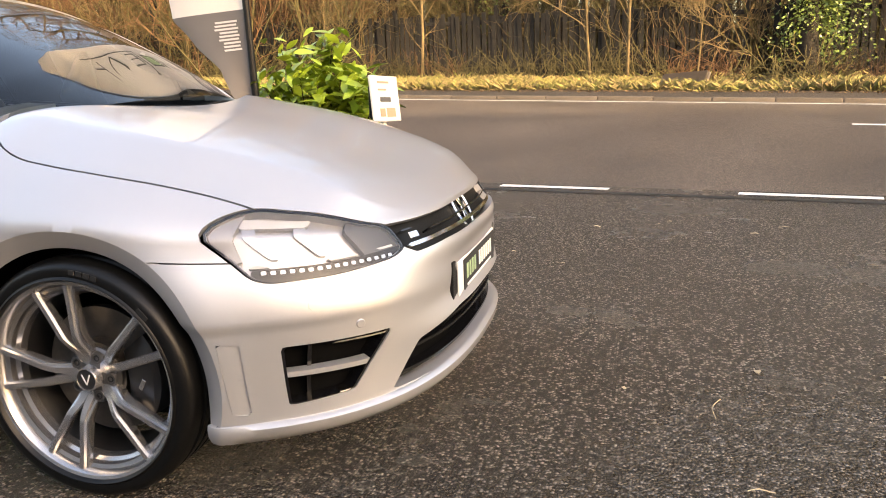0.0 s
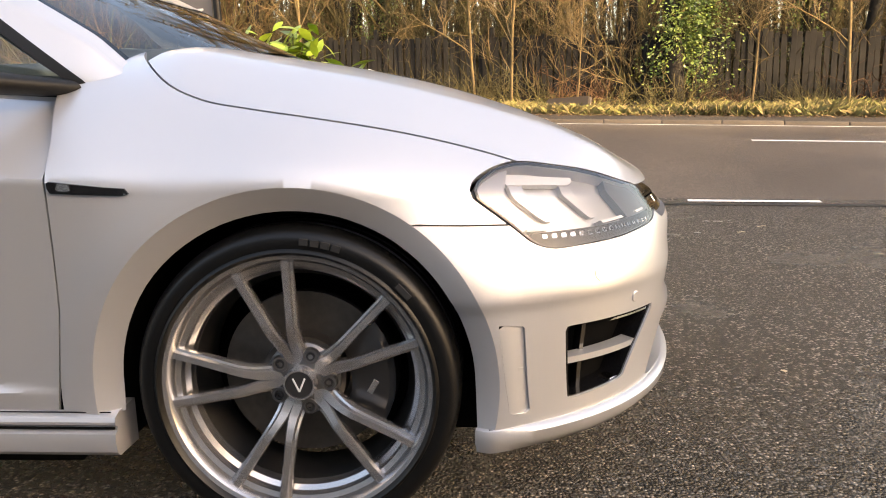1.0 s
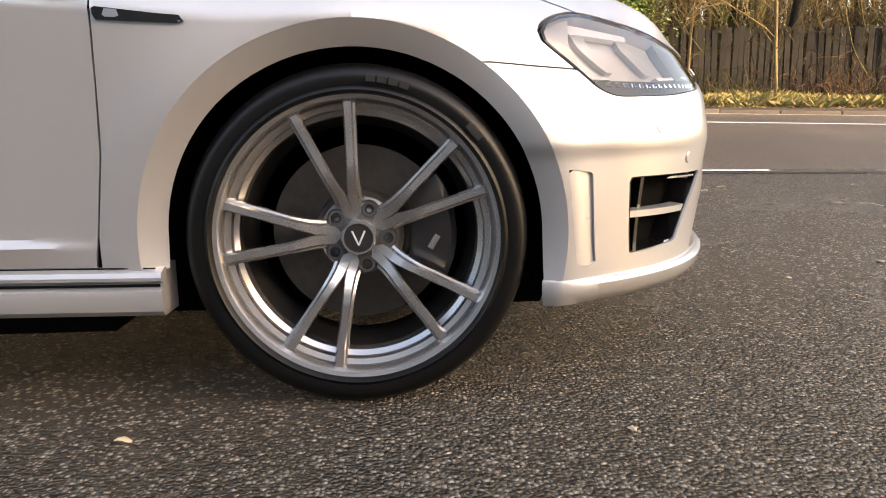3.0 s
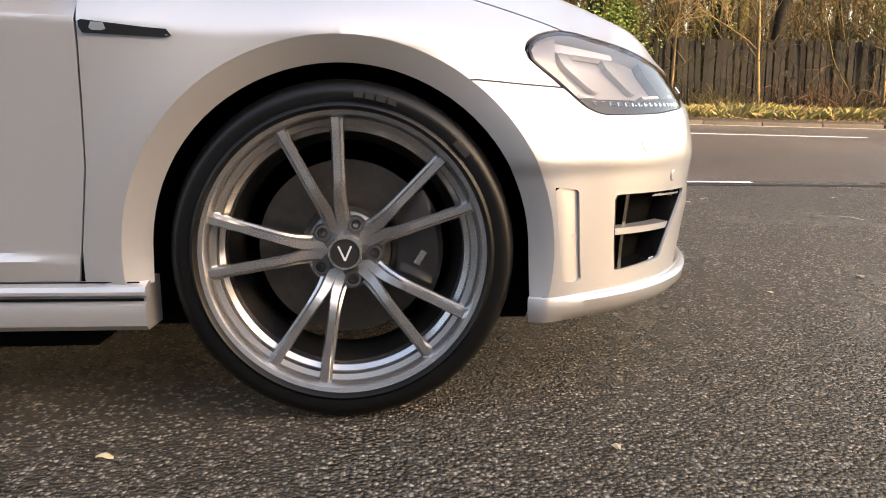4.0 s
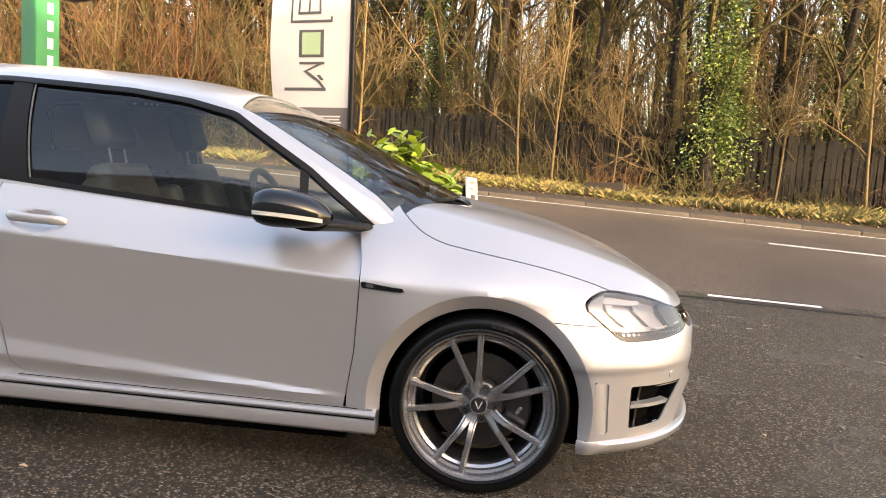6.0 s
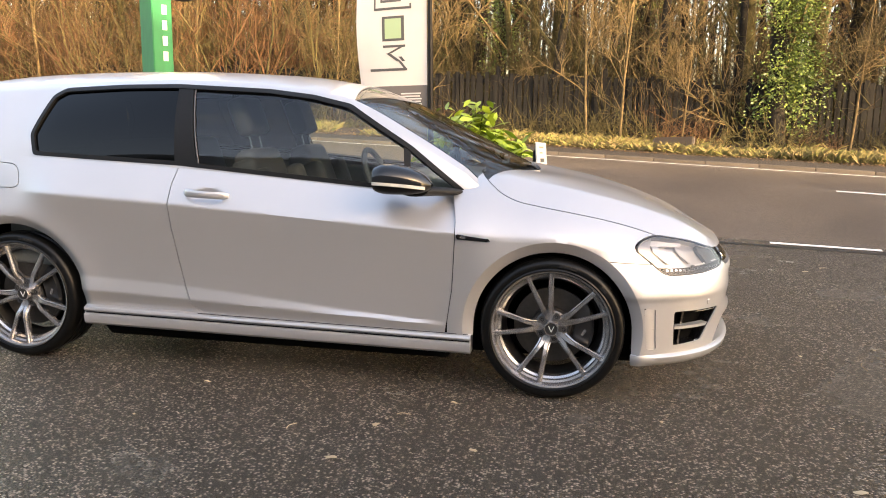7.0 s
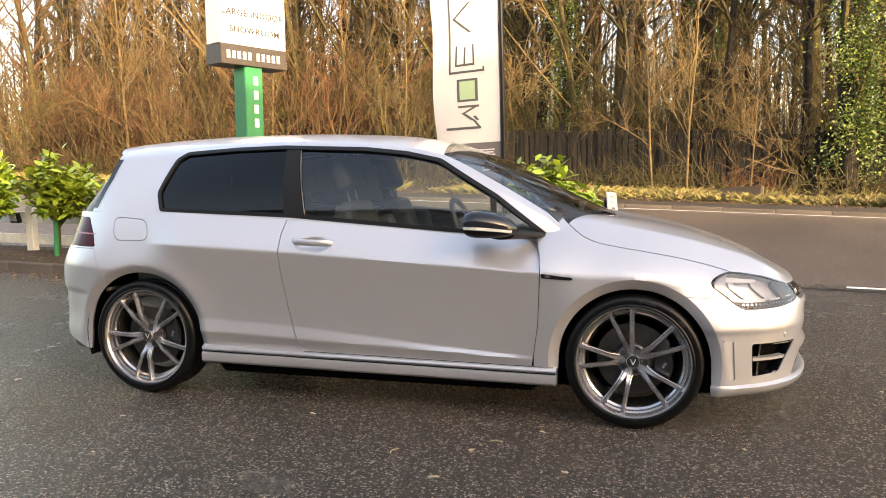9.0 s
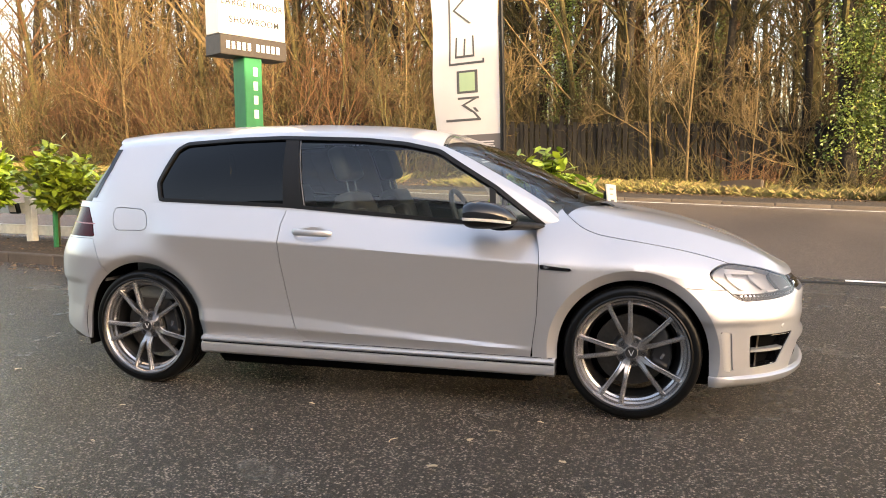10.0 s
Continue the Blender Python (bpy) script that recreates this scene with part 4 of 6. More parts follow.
LIP_F = inside([(0.391 * math.cos(t), HUB_Z + 0.391 * math.sin(t)) for t in np.linspace(-0.35, math.pi + 0.35, 72)] + [(-0.39, 0.0), (0.39, 0.0)], XZ)
FRONT.panel("arch_lip", [LIP_F, minus(ARCH_F), lambda a, b, p: p[:, 2] - np.where(p[:, 0] > 0, 0.205, 0.272), lambda a, b, p: p[:, 0] - door_front(p[:, 2]) - 0.0018], PAINT, car, "chamfered wheel-arch lip", lip=0.012)
FRONT.panel("wing", [minus(bonnet_in, 0.0016), minus(lamp_in, 0.004), minus(LIP_F), minus(below_line, 0.0016), lambda a, b, p: p[:, 0] - door_front(p[:, 2]) - 0.0018, lambda a, b, p: 1.55 - b, lambda a, b, p: p[:, 2] - 0.262], PAINT, car, lip=0.02)
FRONT.panel("bonnet", [shrink(bonnet_in, 0.0016), minus(lamp_in, 0.003), cowl_line(0.0), above_grille], PAINT, car, lip=0.018, mirror="join")
FRONT.panel("front_bumper", [shrink(below_line, 0.0016), minus(lamp_in, 0.003), minus(LIP_F), minus(grille_in, 0.001), minus(intake_in), minus(lower_in), minus(fin_in), minus(above_grille, 0.0), lambda a, b, p: p[:, 2] - 0.205], PAINT, car, lip=0.03, mirror="join")
FRONT.panel("air_fin", [shrink(fin_in, 0.0002)], PAINT, car, sink=lambda a, b: 0.0005 + 0.005 * ease(0.0, 1.0, (a - 0.5315 - 0.0165 * (0.535 - b) / 0.335) / 0.0255), lip=0.0)


notch = inside([(0.5395, 0.362), (0.5680, 0.358), (0.5680, 0.372), (0.5395, 0.374)], AB)
FRONT.panel("fin_rib", [notch, fin_in], PAINT, car, sink=0.004, lip=0.014)


def loft(sections, close_ends=True, ring=True):
    """Verts and faces through sections of equal counts."""
    verts, faces = [], []
    k = len(sections[0])
    for s in sections:
        verts += [Vector(p) for p in s]
    for i in range(len(sections) - 1):
        for j in range(k if ring else k - 1):
            a, b = i * k + j, i * k + (j + 1) % k
            faces.append((a, b, b + k, a + k))
    if close_ends and ring:
        faces.append(tuple(reversed(range(k))))
        faces.append(tuple(range((len(sections) - 1) * k, len(sections) * k)))
    return verts, faces


def fair(ob):
    """Turns the faces of a closed mesh outwards."""
    bm = bmesh.new()
    bm.from_mesh(ob.data)
    bmesh.ops.recalc_face_normals(bm, faces=bm.faces)
    bm.to_mesh(ob.data)
    bm.free()
    return ob


def solid(name, sections, mat, parent, label="", smooth=35, ring=True):
    v, f = loft(sections, ring=ring)
    return fair(mesh_object(name, v, f, mat, parent, label, smooth))


def both(name, sections, mat, parent, label="", smooth=35):
    """The same part on the right and on the left."""
    a = solid(name, sections, mat, parent, label, smooth)
    b = solid(name, [[(p[0], -p[1], p[2]) for p in s] for s in sections], mat, parent, label, smooth)
    return a, b


def skin_frame(a, b, depth=0.0):
    p, n = Vector(front_surf(a, b)), FRONT.normal(a, b)
    if n.x < 0:
        n.negate()
    return p - n * depth, n


# splitter lip under the bumper
def splitter():
    secs = []
    for a in list(np.linspace(0.512, 0.6, 14)) + list(np.linspace(0.61, 1.0, 40)):
        x, w = front_plan(a, 0.2)
        x1, w1 = front_plan(min(a + 0.003, 1.0), 0.2)
        x0, w0 = front_plan(a - 0.003, 0.2)
        t = Vector((x1 - x0, -(w1 - w0), 0)).normalized()
        n = Vector((-t.y, t.x, 0))
        if n.dot(Vector((0.6, -0.8, 0))) < 0:
            n.negate()
        if a > 0.999:
            n = Vector((1, 0, 0))
        k = ease(0.512, 0.60, a)
        rise = 0.004 + 0.014 * ease(0.75, 1.0, a)
        prof = [(-0.05, 0.2265), (0.0, 0.2265), (0.003 + 0.006 * k, 0.2245), (0.005 + 0.012 * k, 0.216), (0.004 + 0.010 * k, 0.197), (-0.004, 0.179), (-0.03, 0.172), (-0.09, 0.170)]
        secs.append([(x + n.x * o, -w + n.y * o, z + rise * (z - 0.15) / 0.08) for o, z in prof])
    full = secs + [[(p[0], -p[1], p[2]) for p in s] for s in reversed(secs[:-1])]
    solid("front_splitter", full, PAINT, car, "body-coloured lip under the bumper", 40)


splitter()

# headlamps
ring_in = inside([(0.5 * (p[0] + 0) + 0.5 * p[0], p[1]) for p in LAMP], AB)
FRONT.panel("headlamp_surround", [lamp_in, minus(shrink(lamp_in, 0.0026))], BLACK_GLOSS, car, sink=0.002, lip=0.006)
FRONT.panel("headlamp_wall", [lamp_in, minus(shrink(lamp_in, 0.0030))], LAMP_GREY, car, "grey inner wall of the lamp", sink=0.008, lip=0.03)
lens, lens_left = FRONT.panel("headlamp", [shrink(lamp_in, 0.001)], LAMP_COVER, car, "clear glossy headlamp cover", sink=0.001, lip=0.0)
lens.visible_shadow = lens_left.visible_shadow = False


def lamp_insides(flip, host):
    k = -1 if flip else 1

    def side(ob):
        if flip:
            for v in ob.data.vertices:
                v.co.y = -v.co.y
            ob.data.flip_normals()
        return ob
    side(FRONT.panel("reflector", [lamp_in], LAMP_SILVER, host, "bright silver lamp bowl", sink=0.034, lip=0.0, mirror=""))
    low = inside([(0.60, 0.78), (0.83, 0.80), (0.83, 0.905), (0.80, 0.895), (0.70, 0.868), (0.618, 0.862)], AB)
    side(FRONT.panel("lower_bezel", [low, shrink(lamp_in, 0.004)], BLACK_TRIM, host, "black lower bezel", sink=0.010, lip=0.02, mirror=""))
    strip_in = inside([(0.617, 0.868), (0.70, 0.874), (0.80, 0.902), (0.80, 0.911), (0.70, 0.885), (0.616, 0.880)], AB)
    side(FRONT.panel("light_guide", [strip_in], LAMP_WHITE, host, "pale light strip", sink=0.012, lip=0.02, mirror=""))
    rear = inside([(0.58, 0.88), (0.616, 0.90), (0.628, 1.10), (0.58, 1.10)], AB)
    side(FRONT.panel("side_bezel", [rear, shrink(lamp_in, 0.004)], LAMP_GREY, host, "grey side bezel", sink=0.014, lip=0.02, mirror=""))
    nose = inside([(0.755, 0.88), (0.83, 0.88), (0.83, 1.1), (0.742, 1.1)], AB)
    side(FRONT.panel("front_bezel", [nose, shrink(lamp_in, 0.004)], LAMP_SMOKE, host, "smoked dark front bezel", sink=0.015, lip=0.02, mirror=""))
    for a0, a1 in ((0.634, 0.648), (0.690, 0.704)):
        bar = inside(rounded([(a0 + 0.012, 0.905), (a1 + 0.012, 0.905), (a1 - 0.008, 1.045), (a0 - 0.008, 1.045)], 0.003, 2), AB)
        side(FRONT.panel("running_light", [bar, shrink(lamp_in, 0.006)], LAMP_SILVER, host, "pale running-light fin", sink=0.022, lip=0.014, mirror=""))
    top = inside([(0.622, 1.03), (0.70, 1.035), (0.70, 1.062), (0.62, 1.062)], AB)
    side(FRONT.panel("upper_fin", [top, shrink(lamp_in, 0.006)], LAMP_WHITE, host, "white light fin", sink=0.020, lip=0.012, mirror=""))
    for i in range(16):
        a = 0.628 + i * 0.0105
        p, n = skin_frame(a, 0.846 + 0.0016 * max(0, i - 5), 0.008)
        bm = bmesh.new()
        box(bm, (0.013, 0.010, 0.006), Matrix.Translation(p) @ n.to_track_quat("Z", "Y").to_matrix().to_4x4(), bevel=0.0015)
        side(part("led_lens", bm, CHROME, host))


lamp_insides(False, lens)
lamp_insides(True, lens_left)

# grille, badge ring, intakes
FRONT.panel("upper_grille", [grille_in], BLACK_TRIM, car, "gloss black radiator grille", sink=0.035, lip=0.0, mirror="join")
for b0, b1, mat, nm in ((0.888, 0.905, CHROME, "grille_strip"), (0.935, 0.942, BLACK_GLOSS, "grille_slat"), (0.965, 0.972, BLACK_GLOSS, "grille_slat")):
    bar = inside([(0.824, b0 - 0.012), (0.90, b0), (1.2, b0 + 0.003), (1.2, b1 + 0.003), (0.90, b1), (0.820, b1 - 0.012)], AB)
    FRONT.panel(nm, [bar, shrink(grille_in, 0.0)], mat, car, "silver strip across the grille" if mat is CHROME else "", sink=0.004, lip=0.03, mirror="join")
hold = Matrix.Translation((0.777, 0, 0.622)) @ pose(0, 0, 0, 0, 62, 0) @ Matrix.Scale(1.25, 4)
v, f = lathe([(0.058, -0.02), (0.0635, -0.004), (0.062, 0.004), (0.057, 0.007), (0.053, 0.004), (0.052, -0.004)], 48)
emblem = mesh_object("emblem", [hold @ Vector((x, z, y)) for x, y, z in v], f, CHROME, car, "round chrome emblem ring", 40)
v, f = lathe([(0.053, -0.003), (0.03, 0.0), (0.001, 0.001)], 48)
mesh_object("emblem_field", [hold @ Vector((x, z, y)) for x, y, z in v], f, BLACK_GLOSS, emblem, smooth=40)
for ang in (-24, 24):
    bm = bmesh.new()
    box(bm, (0.082, 0.011, 0.006), hold @ pose(0, 0, 0.004, 0, 0, ang), bevel=0.002)
    part("emblem_bar", bm, CHROME, emblem)
p, n = skin_frame(0.838, 0.925, -0.002)
bm = bmesh.new()
box(bm, (0.036, 0.018, 0.004), Matrix.Translation(p) @ n.to_track_quat("Z", "Y").to_matrix().to_4x4(), bevel=0.001)
part("grille_badge", bm, CHROME, car)
FRONT.panel("intake_back", [intake_in], BLACK_DEEP, car, "black side intake", sink=0.055, lip=0.0)
FRONT.panel("intake_wall", [intake_in, minus(shrink(intake_in, 0.004))], BLACK_GLOSS, car, sink=0.004, lip=0.05)
for b0, b1, nm in ((0.353, 0.378, "intake_blade"), (0.232, 0.244, "intake_trim"), (0.492, 0.500, "intake_trim")):
    bar = inside([(0.60, b0), (0.78, b0 - 0.012), (0.78, b1 - 0.012), (0.60, b1)], AB)
    FRONT.panel(nm, [bar, shrink(intake_in, 0.0012)], PAINT if nm == "intake_blade" else CHROME, car, sink=0.006, lip=0.03)
inner = inside([(0.727, 0.2), (0.742, 0.2), (0.775, 0.52), (0.757, 0.52)], AB)
FRONT.panel("intake_flank", [inner, shrink(intake_in, 0.0)], PAINT, car, sink=0.018, lip=0.03)
for a0 in (0.645,):
    bar = inside([(a0, 0.2), (a0 + 0.006, 0.2), (a0 + 0.006, 0.52), (a0, 0.52)], AB)
    FRONT.panel("intake_rib", [bar, shrink(intake_in, 0.001)], BLACK_GLOSS, car, sink=0.03, lip=0.02)
FRONT.panel("lower_grille", [lower_in], BLACK_DEEP, car, "black lower grille", sink=0.07, lip=0.0, mirror="join")
for b0 in (0.205, 0.262, 0.32, 0.378, 0.43):
    bar = inside([(0.76, b0), (1.3, b0), (1.3, b0 + 0.016), (0.76, b0 + 0.016)], AB)
    FRONT.panel("lower_grille_slat", [bar, shrink(lower_in, 0.002)], BLACK_GLOSS, car, sink=0.022, lip=0.035, mirror="join")
bm = bmesh.new()
box(bm, (0.024, 0.62, 0.135), Matrix.Translation((0.815, 0, 0.447)), bevel=0.006, segments=2)
plate_holder = part("plate_holder", bm, BLACK_TRIM, car, "black number-plate holder")
bm = bmesh.new()
box(bm, (0.006, 0.525, 0.112), Matrix.Translation((0.8305, 0, 0.447)), bevel=0.002)
plate = part("number_plate", bm, PLATE_WHITE, plate_holder, "white plate with plain bars")
bm = bmesh.new()
box(bm, (0.003, 0.455, 0.100), Matrix.Translation((0.8350, 0.022, 0.447)), bevel=0.001)
part("plate_panel", bm, INK_DARK, plate_holder, "dark dealer panel on the plate")
for i in range(11):
    if i == 4:
        continue
    bm = bmesh.new()
    box(bm, (0.002, 0.020, 0.046), Matrix.Translation((0.8375, -0.165 + i * 0.035, 0.455)))
    part("plate_bar", bm, INK_GREEN if i < 4 else INK_WHITE, plate_holder)
bm = bmesh.new()
box(bm, (0.002, 0.36, 0.007), Matrix.Translation((0.8375, 0.01, 0.412)))
part("plate_bar", bm, INK_WHITE, plate_holder)
for a, b in ((0.713, 0.566),):
    p, n = skin_frame(a, b, -0.0015)
    v, f = lathe([(0.012, -0.004), (0.0118, 0.0), (0.010, 0.0015), (0.0, 0.0015)], 20)
    mm = Matrix.Translation(p) @ n.to_track_quat("Z", "Y").to_matrix().to_4x4()
    mesh_object("parking_sensor", [mm @ Vector((x, z, y)) for x, y, z in v], f, PAINT, car, smooth=40)
washer = rounded([(0.650, 0.665), (0.690, 0.660), (0.694, 0.700), (0.654, 0.706)], 0.004)
FRONT.panel("washer_cover", [inside(washer, AB), lambda a, b, p: p[:, 2]], PAINT, car, sink=-0.0015, lip=0.004)


# flank
def door_rear(z):
    return np.interp(z, [0.25, 0.285, 0.30, 0.335, 0.42, 0.541, 0.70, 0.806, 0.90, 0.976], [-1.54, -1.58, -1.645, -1.690, -1.722, -1.748, -1.776, -1.785, -1.783, -1.766])


def sill_top(x):
    return 0.262 + (-0.36 - x) * 0.0112


door_keep = [lambda a, b, p: door_front(p[:, 2]) - 0.0020 - p[:, 0], lambda a, b, p: p[:, 0] - door_rear(p[:, 2]) - 0.0022, lambda a, b, p: p[:, 2] - sill_top(p[:, 0]) - 0.016]


def grip_bowl(a, b):
    """The hollow behind the door handle."""
    x, y, z = side_surf(a, b)
    return 0.022 * max(0.0, 1 - ((x + 1.60) / 0.085) ** 2 - ((z - 0.848) / 0.036) ** 2) ** 0.7


SIDE.panel("door", door_keep, PAINT, car, "long smooth door with a sharp crease", lip=0.02, sink=grip_bowl)
# black strips set behind the door gaps in place of their shade
for nm, gap in (("door_seal", lambda p: np.abs(p[:, 0] - door_rear(p[:, 2]))), ("door_seal", lambda p: np.abs(p[:, 0] - door_front(p[:, 2])))):
    SIDE.panel(nm, [lambda a, b, p, gap=gap: 0.012 - gap(p), lambda a, b, p: p[:, 2] - 0.27], BLACK_DEEP, car, "black rubber seal", sink=0.007, lip=0.0)
FLAP = inside(rounded([(-2.842, 0.982), (-2.622, 0.967), (-2.592, 0.855), (-2.800, 0.853), (-2.830, 0.89)], 0.045, 5), XZ)
tail_in = inside(rounded([(0.8305, 0.765), (0.8395, 0.85), (0.861, 0.962), (1.0, 0.962), (1.0, 0.77)], 0.006), AB)
bumper_in = inside([(-2.95, 0.805), (-2.945, 0.79), (-2.882, 0.674), (-2.852, 0.622), (-2.84, 0.55), (-2.84, 0.0), (-4, 0), (-4, 0.805)], XZ)
SIDE.panel("quarter_panel", [lambda a, b, p: door_rear(p[:, 2]) - 0.0022 - p[:, 0], minus(ARCH_R), minus(FLAP, 0.0015), minus(tail_in, 0.0015), minus(bumper_in, 0.0014), lambda a, b, p: p[:, 2] - sill_top(p[:, 0]) - 0.005], PAINT, car, lip=0.012)
SIDE.panel("fuel_flap", [shrink(FLAP, 0.0022)], PAINT, car, "rounded fuel filler flap", lip=0.012)
SIDE.panel("tail_lamp", [shrink(tail_in, 0.0005)], RED_LENS, car, "dark red tail lamp", lip=0.02)
SIDE.panel("tail_lamp_strip", [inside([(0.83, 0.846), (0.90, 0.852), (0.90, 0.860), (0.835, 0.855)], AB)], TAIL_STRIP, car, sink=-0.001, lip=0.003)
bumper_foot = lambda a, b, p: p[:, 2] - np.interp(-p[:, 0], [2.84, 2.98, 3.10, 3.25, 3.45], [0.215, 0.228, 0.262, 0.300, 0.310])


def bumper_step(a, b):
    """The rear corner is drawn in under a sharp shoulder line."""
    x, y, z = side_surf(a, b)
    return 0.012 * ease(0.58, 0.54, z) * ease(-2.95, -3.12, x) * ease(0.30, 0.44, z)


SIDE.panel("rear_bumper", [shrink(bumper_in, 0.0014), minus(ARCH_R), minus(tail_in, 0.0015), bumper_foot], PAINT, car, lip=0.03, mirror="join", sink=bumper_step)
SIDE.panel("rear_diffuser", [bumper_in, minus(ARCH_R), minus(bumper_foot, -0.01), lambda a, b, p: p[:, 2] - 0.225, lambda a, b, p: -3.05 - p[:, 0]], BLACK_TRIM, car, "black lower rear valance", sink=0.028, lip=0.03, mirror="join")
SIDE.panel("bumper_reflector", [inside([(0.93, 0.385), (0.96, 0.385), (0.96, 0.40), (0.93, 0.40)], AB)], RED_LENS, car, sink=-0.001, lip=0.004)


def skirt():
    secs = []
    for x in np.linspace(-0.352, -2.252, 24):
        d = sill_top(x) - 0.262
        prof = [(0.80, 0.278), (0.868, 0.277), (0.884, 0.270), (0.888, 0.262), (0.8875, 0.256), (0.878, 0.250), (0.879, 0.243), (0.8895, 0.238), (0.8915, 0.225), (0.888, 0.200), (0.878, 0.190), (0.80, 0.188)]
        secs.append([(x, -y, z + d * (0.7 + 0.3 * (z - 0.19) / 0.09)) for y, z in prof])
    both("side_skirt", secs, PAINT, car, "body-coloured side skirt", 30)


skirt()

# cabin
WINDOW = [(-2.585, 1.115), (-2.548, 1.012), (-1.773, 0.984), (-0.49, 0.883), (-0.415, 0.879), (-0.404, 0.893), (-0.420, 0.912), (-0.666, 1.097), (-0.976, 1.283), (-1.16, 1.323), (-1.384, 1.348), (-1.863, 1.367), (-2.15, 1.361), (-2.466, 1.342), (-2.525, 1.305)]
WINDOW = rounded(WINDOW, 0.016, 3)
win_in = inside(WINDOW, XZ)


def screen_edge(gap):
    """Positive on the windscreen."""
    def f(a, b, p):
        half = np.interp(p[:, 0], [-1.05, -0.98, -0.665, -0.31, -0.1], [0.575, 0.585, 0.625, 0.668, 0.69])
        top = p[:, 0] + 1.02 - 0.05 * (np.abs(p[:, 1]) / 0.6) ** 2
        return np.minimum(np.minimum(half - np.abs(p[:, 1]), top), np.where(b > 1, 1.0, -1.0)) - gap
    return f


screen_in = screen_edge(0.0)
foot = cowl_line(-0.045)
rear_edge = lambda a, b, p: np.where(b >= 0.985, p[:, 0] + 2.945 + 0.20 * (1 - np.minimum(np.abs(p[:, 1]) / 0.57, 1.0) ** 2), p[:, 0] - np.interp(p[:, 2], [0.9, 1.03, 1.191, 1.30, 1.34], [-3.085, -3.030, -2.955, -2.935, -2.94]))
TOP.panel("cabin_shell", [minus(win_in), minus(screen_in), rear_edge, lambda a, b, p: -0.27 - p[:, 0]], PAINT, car, "smooth roof and pillars", lip=0.015, mirror="join")
TOP.panel("headliner", [lambda a, b, p: b - 1.04, lambda a, b, p: -0.98 - p[:, 0], lambda a, b, p: p[:, 0] + 3.0], HEADLINER, car, sink=0.035, lip=0.0, mirror="join")
screen = TOP.panel("windscreen", [shrink(screen_in, -0.004), lambda a, b, p: -foot(a, b, p)], GLASS_SCREEN, car, "raked windscreen", sink=0.006, lip=0.0, mirror="join")
TOP.panel("screen_band", [shrink(screen_in, -0.004), minus(shrink(screen_in, 0.022)), lambda a, b, p: -foot(a, b, p)], BLACK_GLOSS, car, "black edge band of the windscreen", sink=0.007, lip=0.0, mirror="join")
TOP.panel("window_frame", [win_in, minus(shrink(win_in, 0.020))], BLACK_TRIM, car, "black window surround", sink=-0.002, lip=0.03)
door_glass = inside([(-1.654, 0.9), (-1.809, 1.5), (-0.712, 1.5), (-0.705, 1.10), (-0.665, 0.80), (-1.628, 0.80)], XZ)
tri = inside([(-0.645, 0.80), (-0.690, 1.3), (0.0, 1.3), (0.0, 0.80)], XZ)
quarter = inside([(-1.758, 0.8), (-1.870, 1.5), (-3.0, 1.5), (-3.0, 0.8)], XZ)
for nm, cutter, mt, lb in (("door_window", door_glass, GLASS_CLEAR, "clear door glass"), ("front_quarter_window", tri, GLASS_CLEAR, "small triangular pane"), ("rear_quarter_window", quarter, GLASS_DARK, "dark privacy glass")):
    for ob in TOP.panel(nm, [shrink(win_in, 0.019), cutter], mt, car, lb, sink=0.010, lip=0.0):
        ob.visible_shadow = False
TOP.panel("b_pillar_cover", [shrink(win_in, 0.018), minus(door_glass), minus(quarter), lambda a, b, p: -1.5 - p[:, 0]], BLACK_TRIM, car, "black centre pillar", sink=0.001, lip=0.02)
TOP.panel("window_divider", [shrink(win_in, 0.018), minus(door_glass), minus(tri), lambda a, b, p: p[:, 0] + 1.0], BLACK_TRIM, car, "black divider bar", sink=0.003, lip=0.02)
blade = [lambda a, b, p: np.where(b < 0.985, rear_edge(a, b, p), -1.0), lambda a, b, p: 0.030 - rear_edge(a, b, p), lambda a, b, p: p[:, 2] - 1.03, lambda a, b, p: 1.305 - p[:, 2]]
TOP.panel("spoiler_blade", blade, BLACK_GLOSS, car, "gloss black blade beside the rear window", sink=-0.003, lip=0.012)

# scuttle and wipers at the foot of the windscreen
FRONT.panel("scuttle", [lambda a, b, p: -cowl_line(0.004)(a, b, p), lambda a, b, p: p[:, 0] - (-0.46), lambda a, b, p: 0.665 - np.abs(p[:, 1]), lambda a, b, p: b - 1.0], BLACK_TRIM, car, "black plastic scuttle", sink=0.022, lip=0.02, mirror="join")


def tube(name, pts, r, mat, parent, sides=8, label=""):
    secs = []
    for i, p in enumerate(pts):
        p = Vector(p)
        d = (Vector(pts[min(i + 1, len(pts) - 1)]) - Vector(pts[max(i - 1, 0)])).normalized()
        s = d.cross(Vector((0.21, 0.33, 0.92))).normalized()
        u = d.cross(s)
        rr = r[i] if isinstance(r, (list, tuple)) else r
        secs.append([p + (s * math.cos(t) + u * math.sin(t)) * rr for t in np.linspace(0, 2 * math.pi, sides, endpoint=False)])
    return solid(name, secs, mat, parent, label, 60)


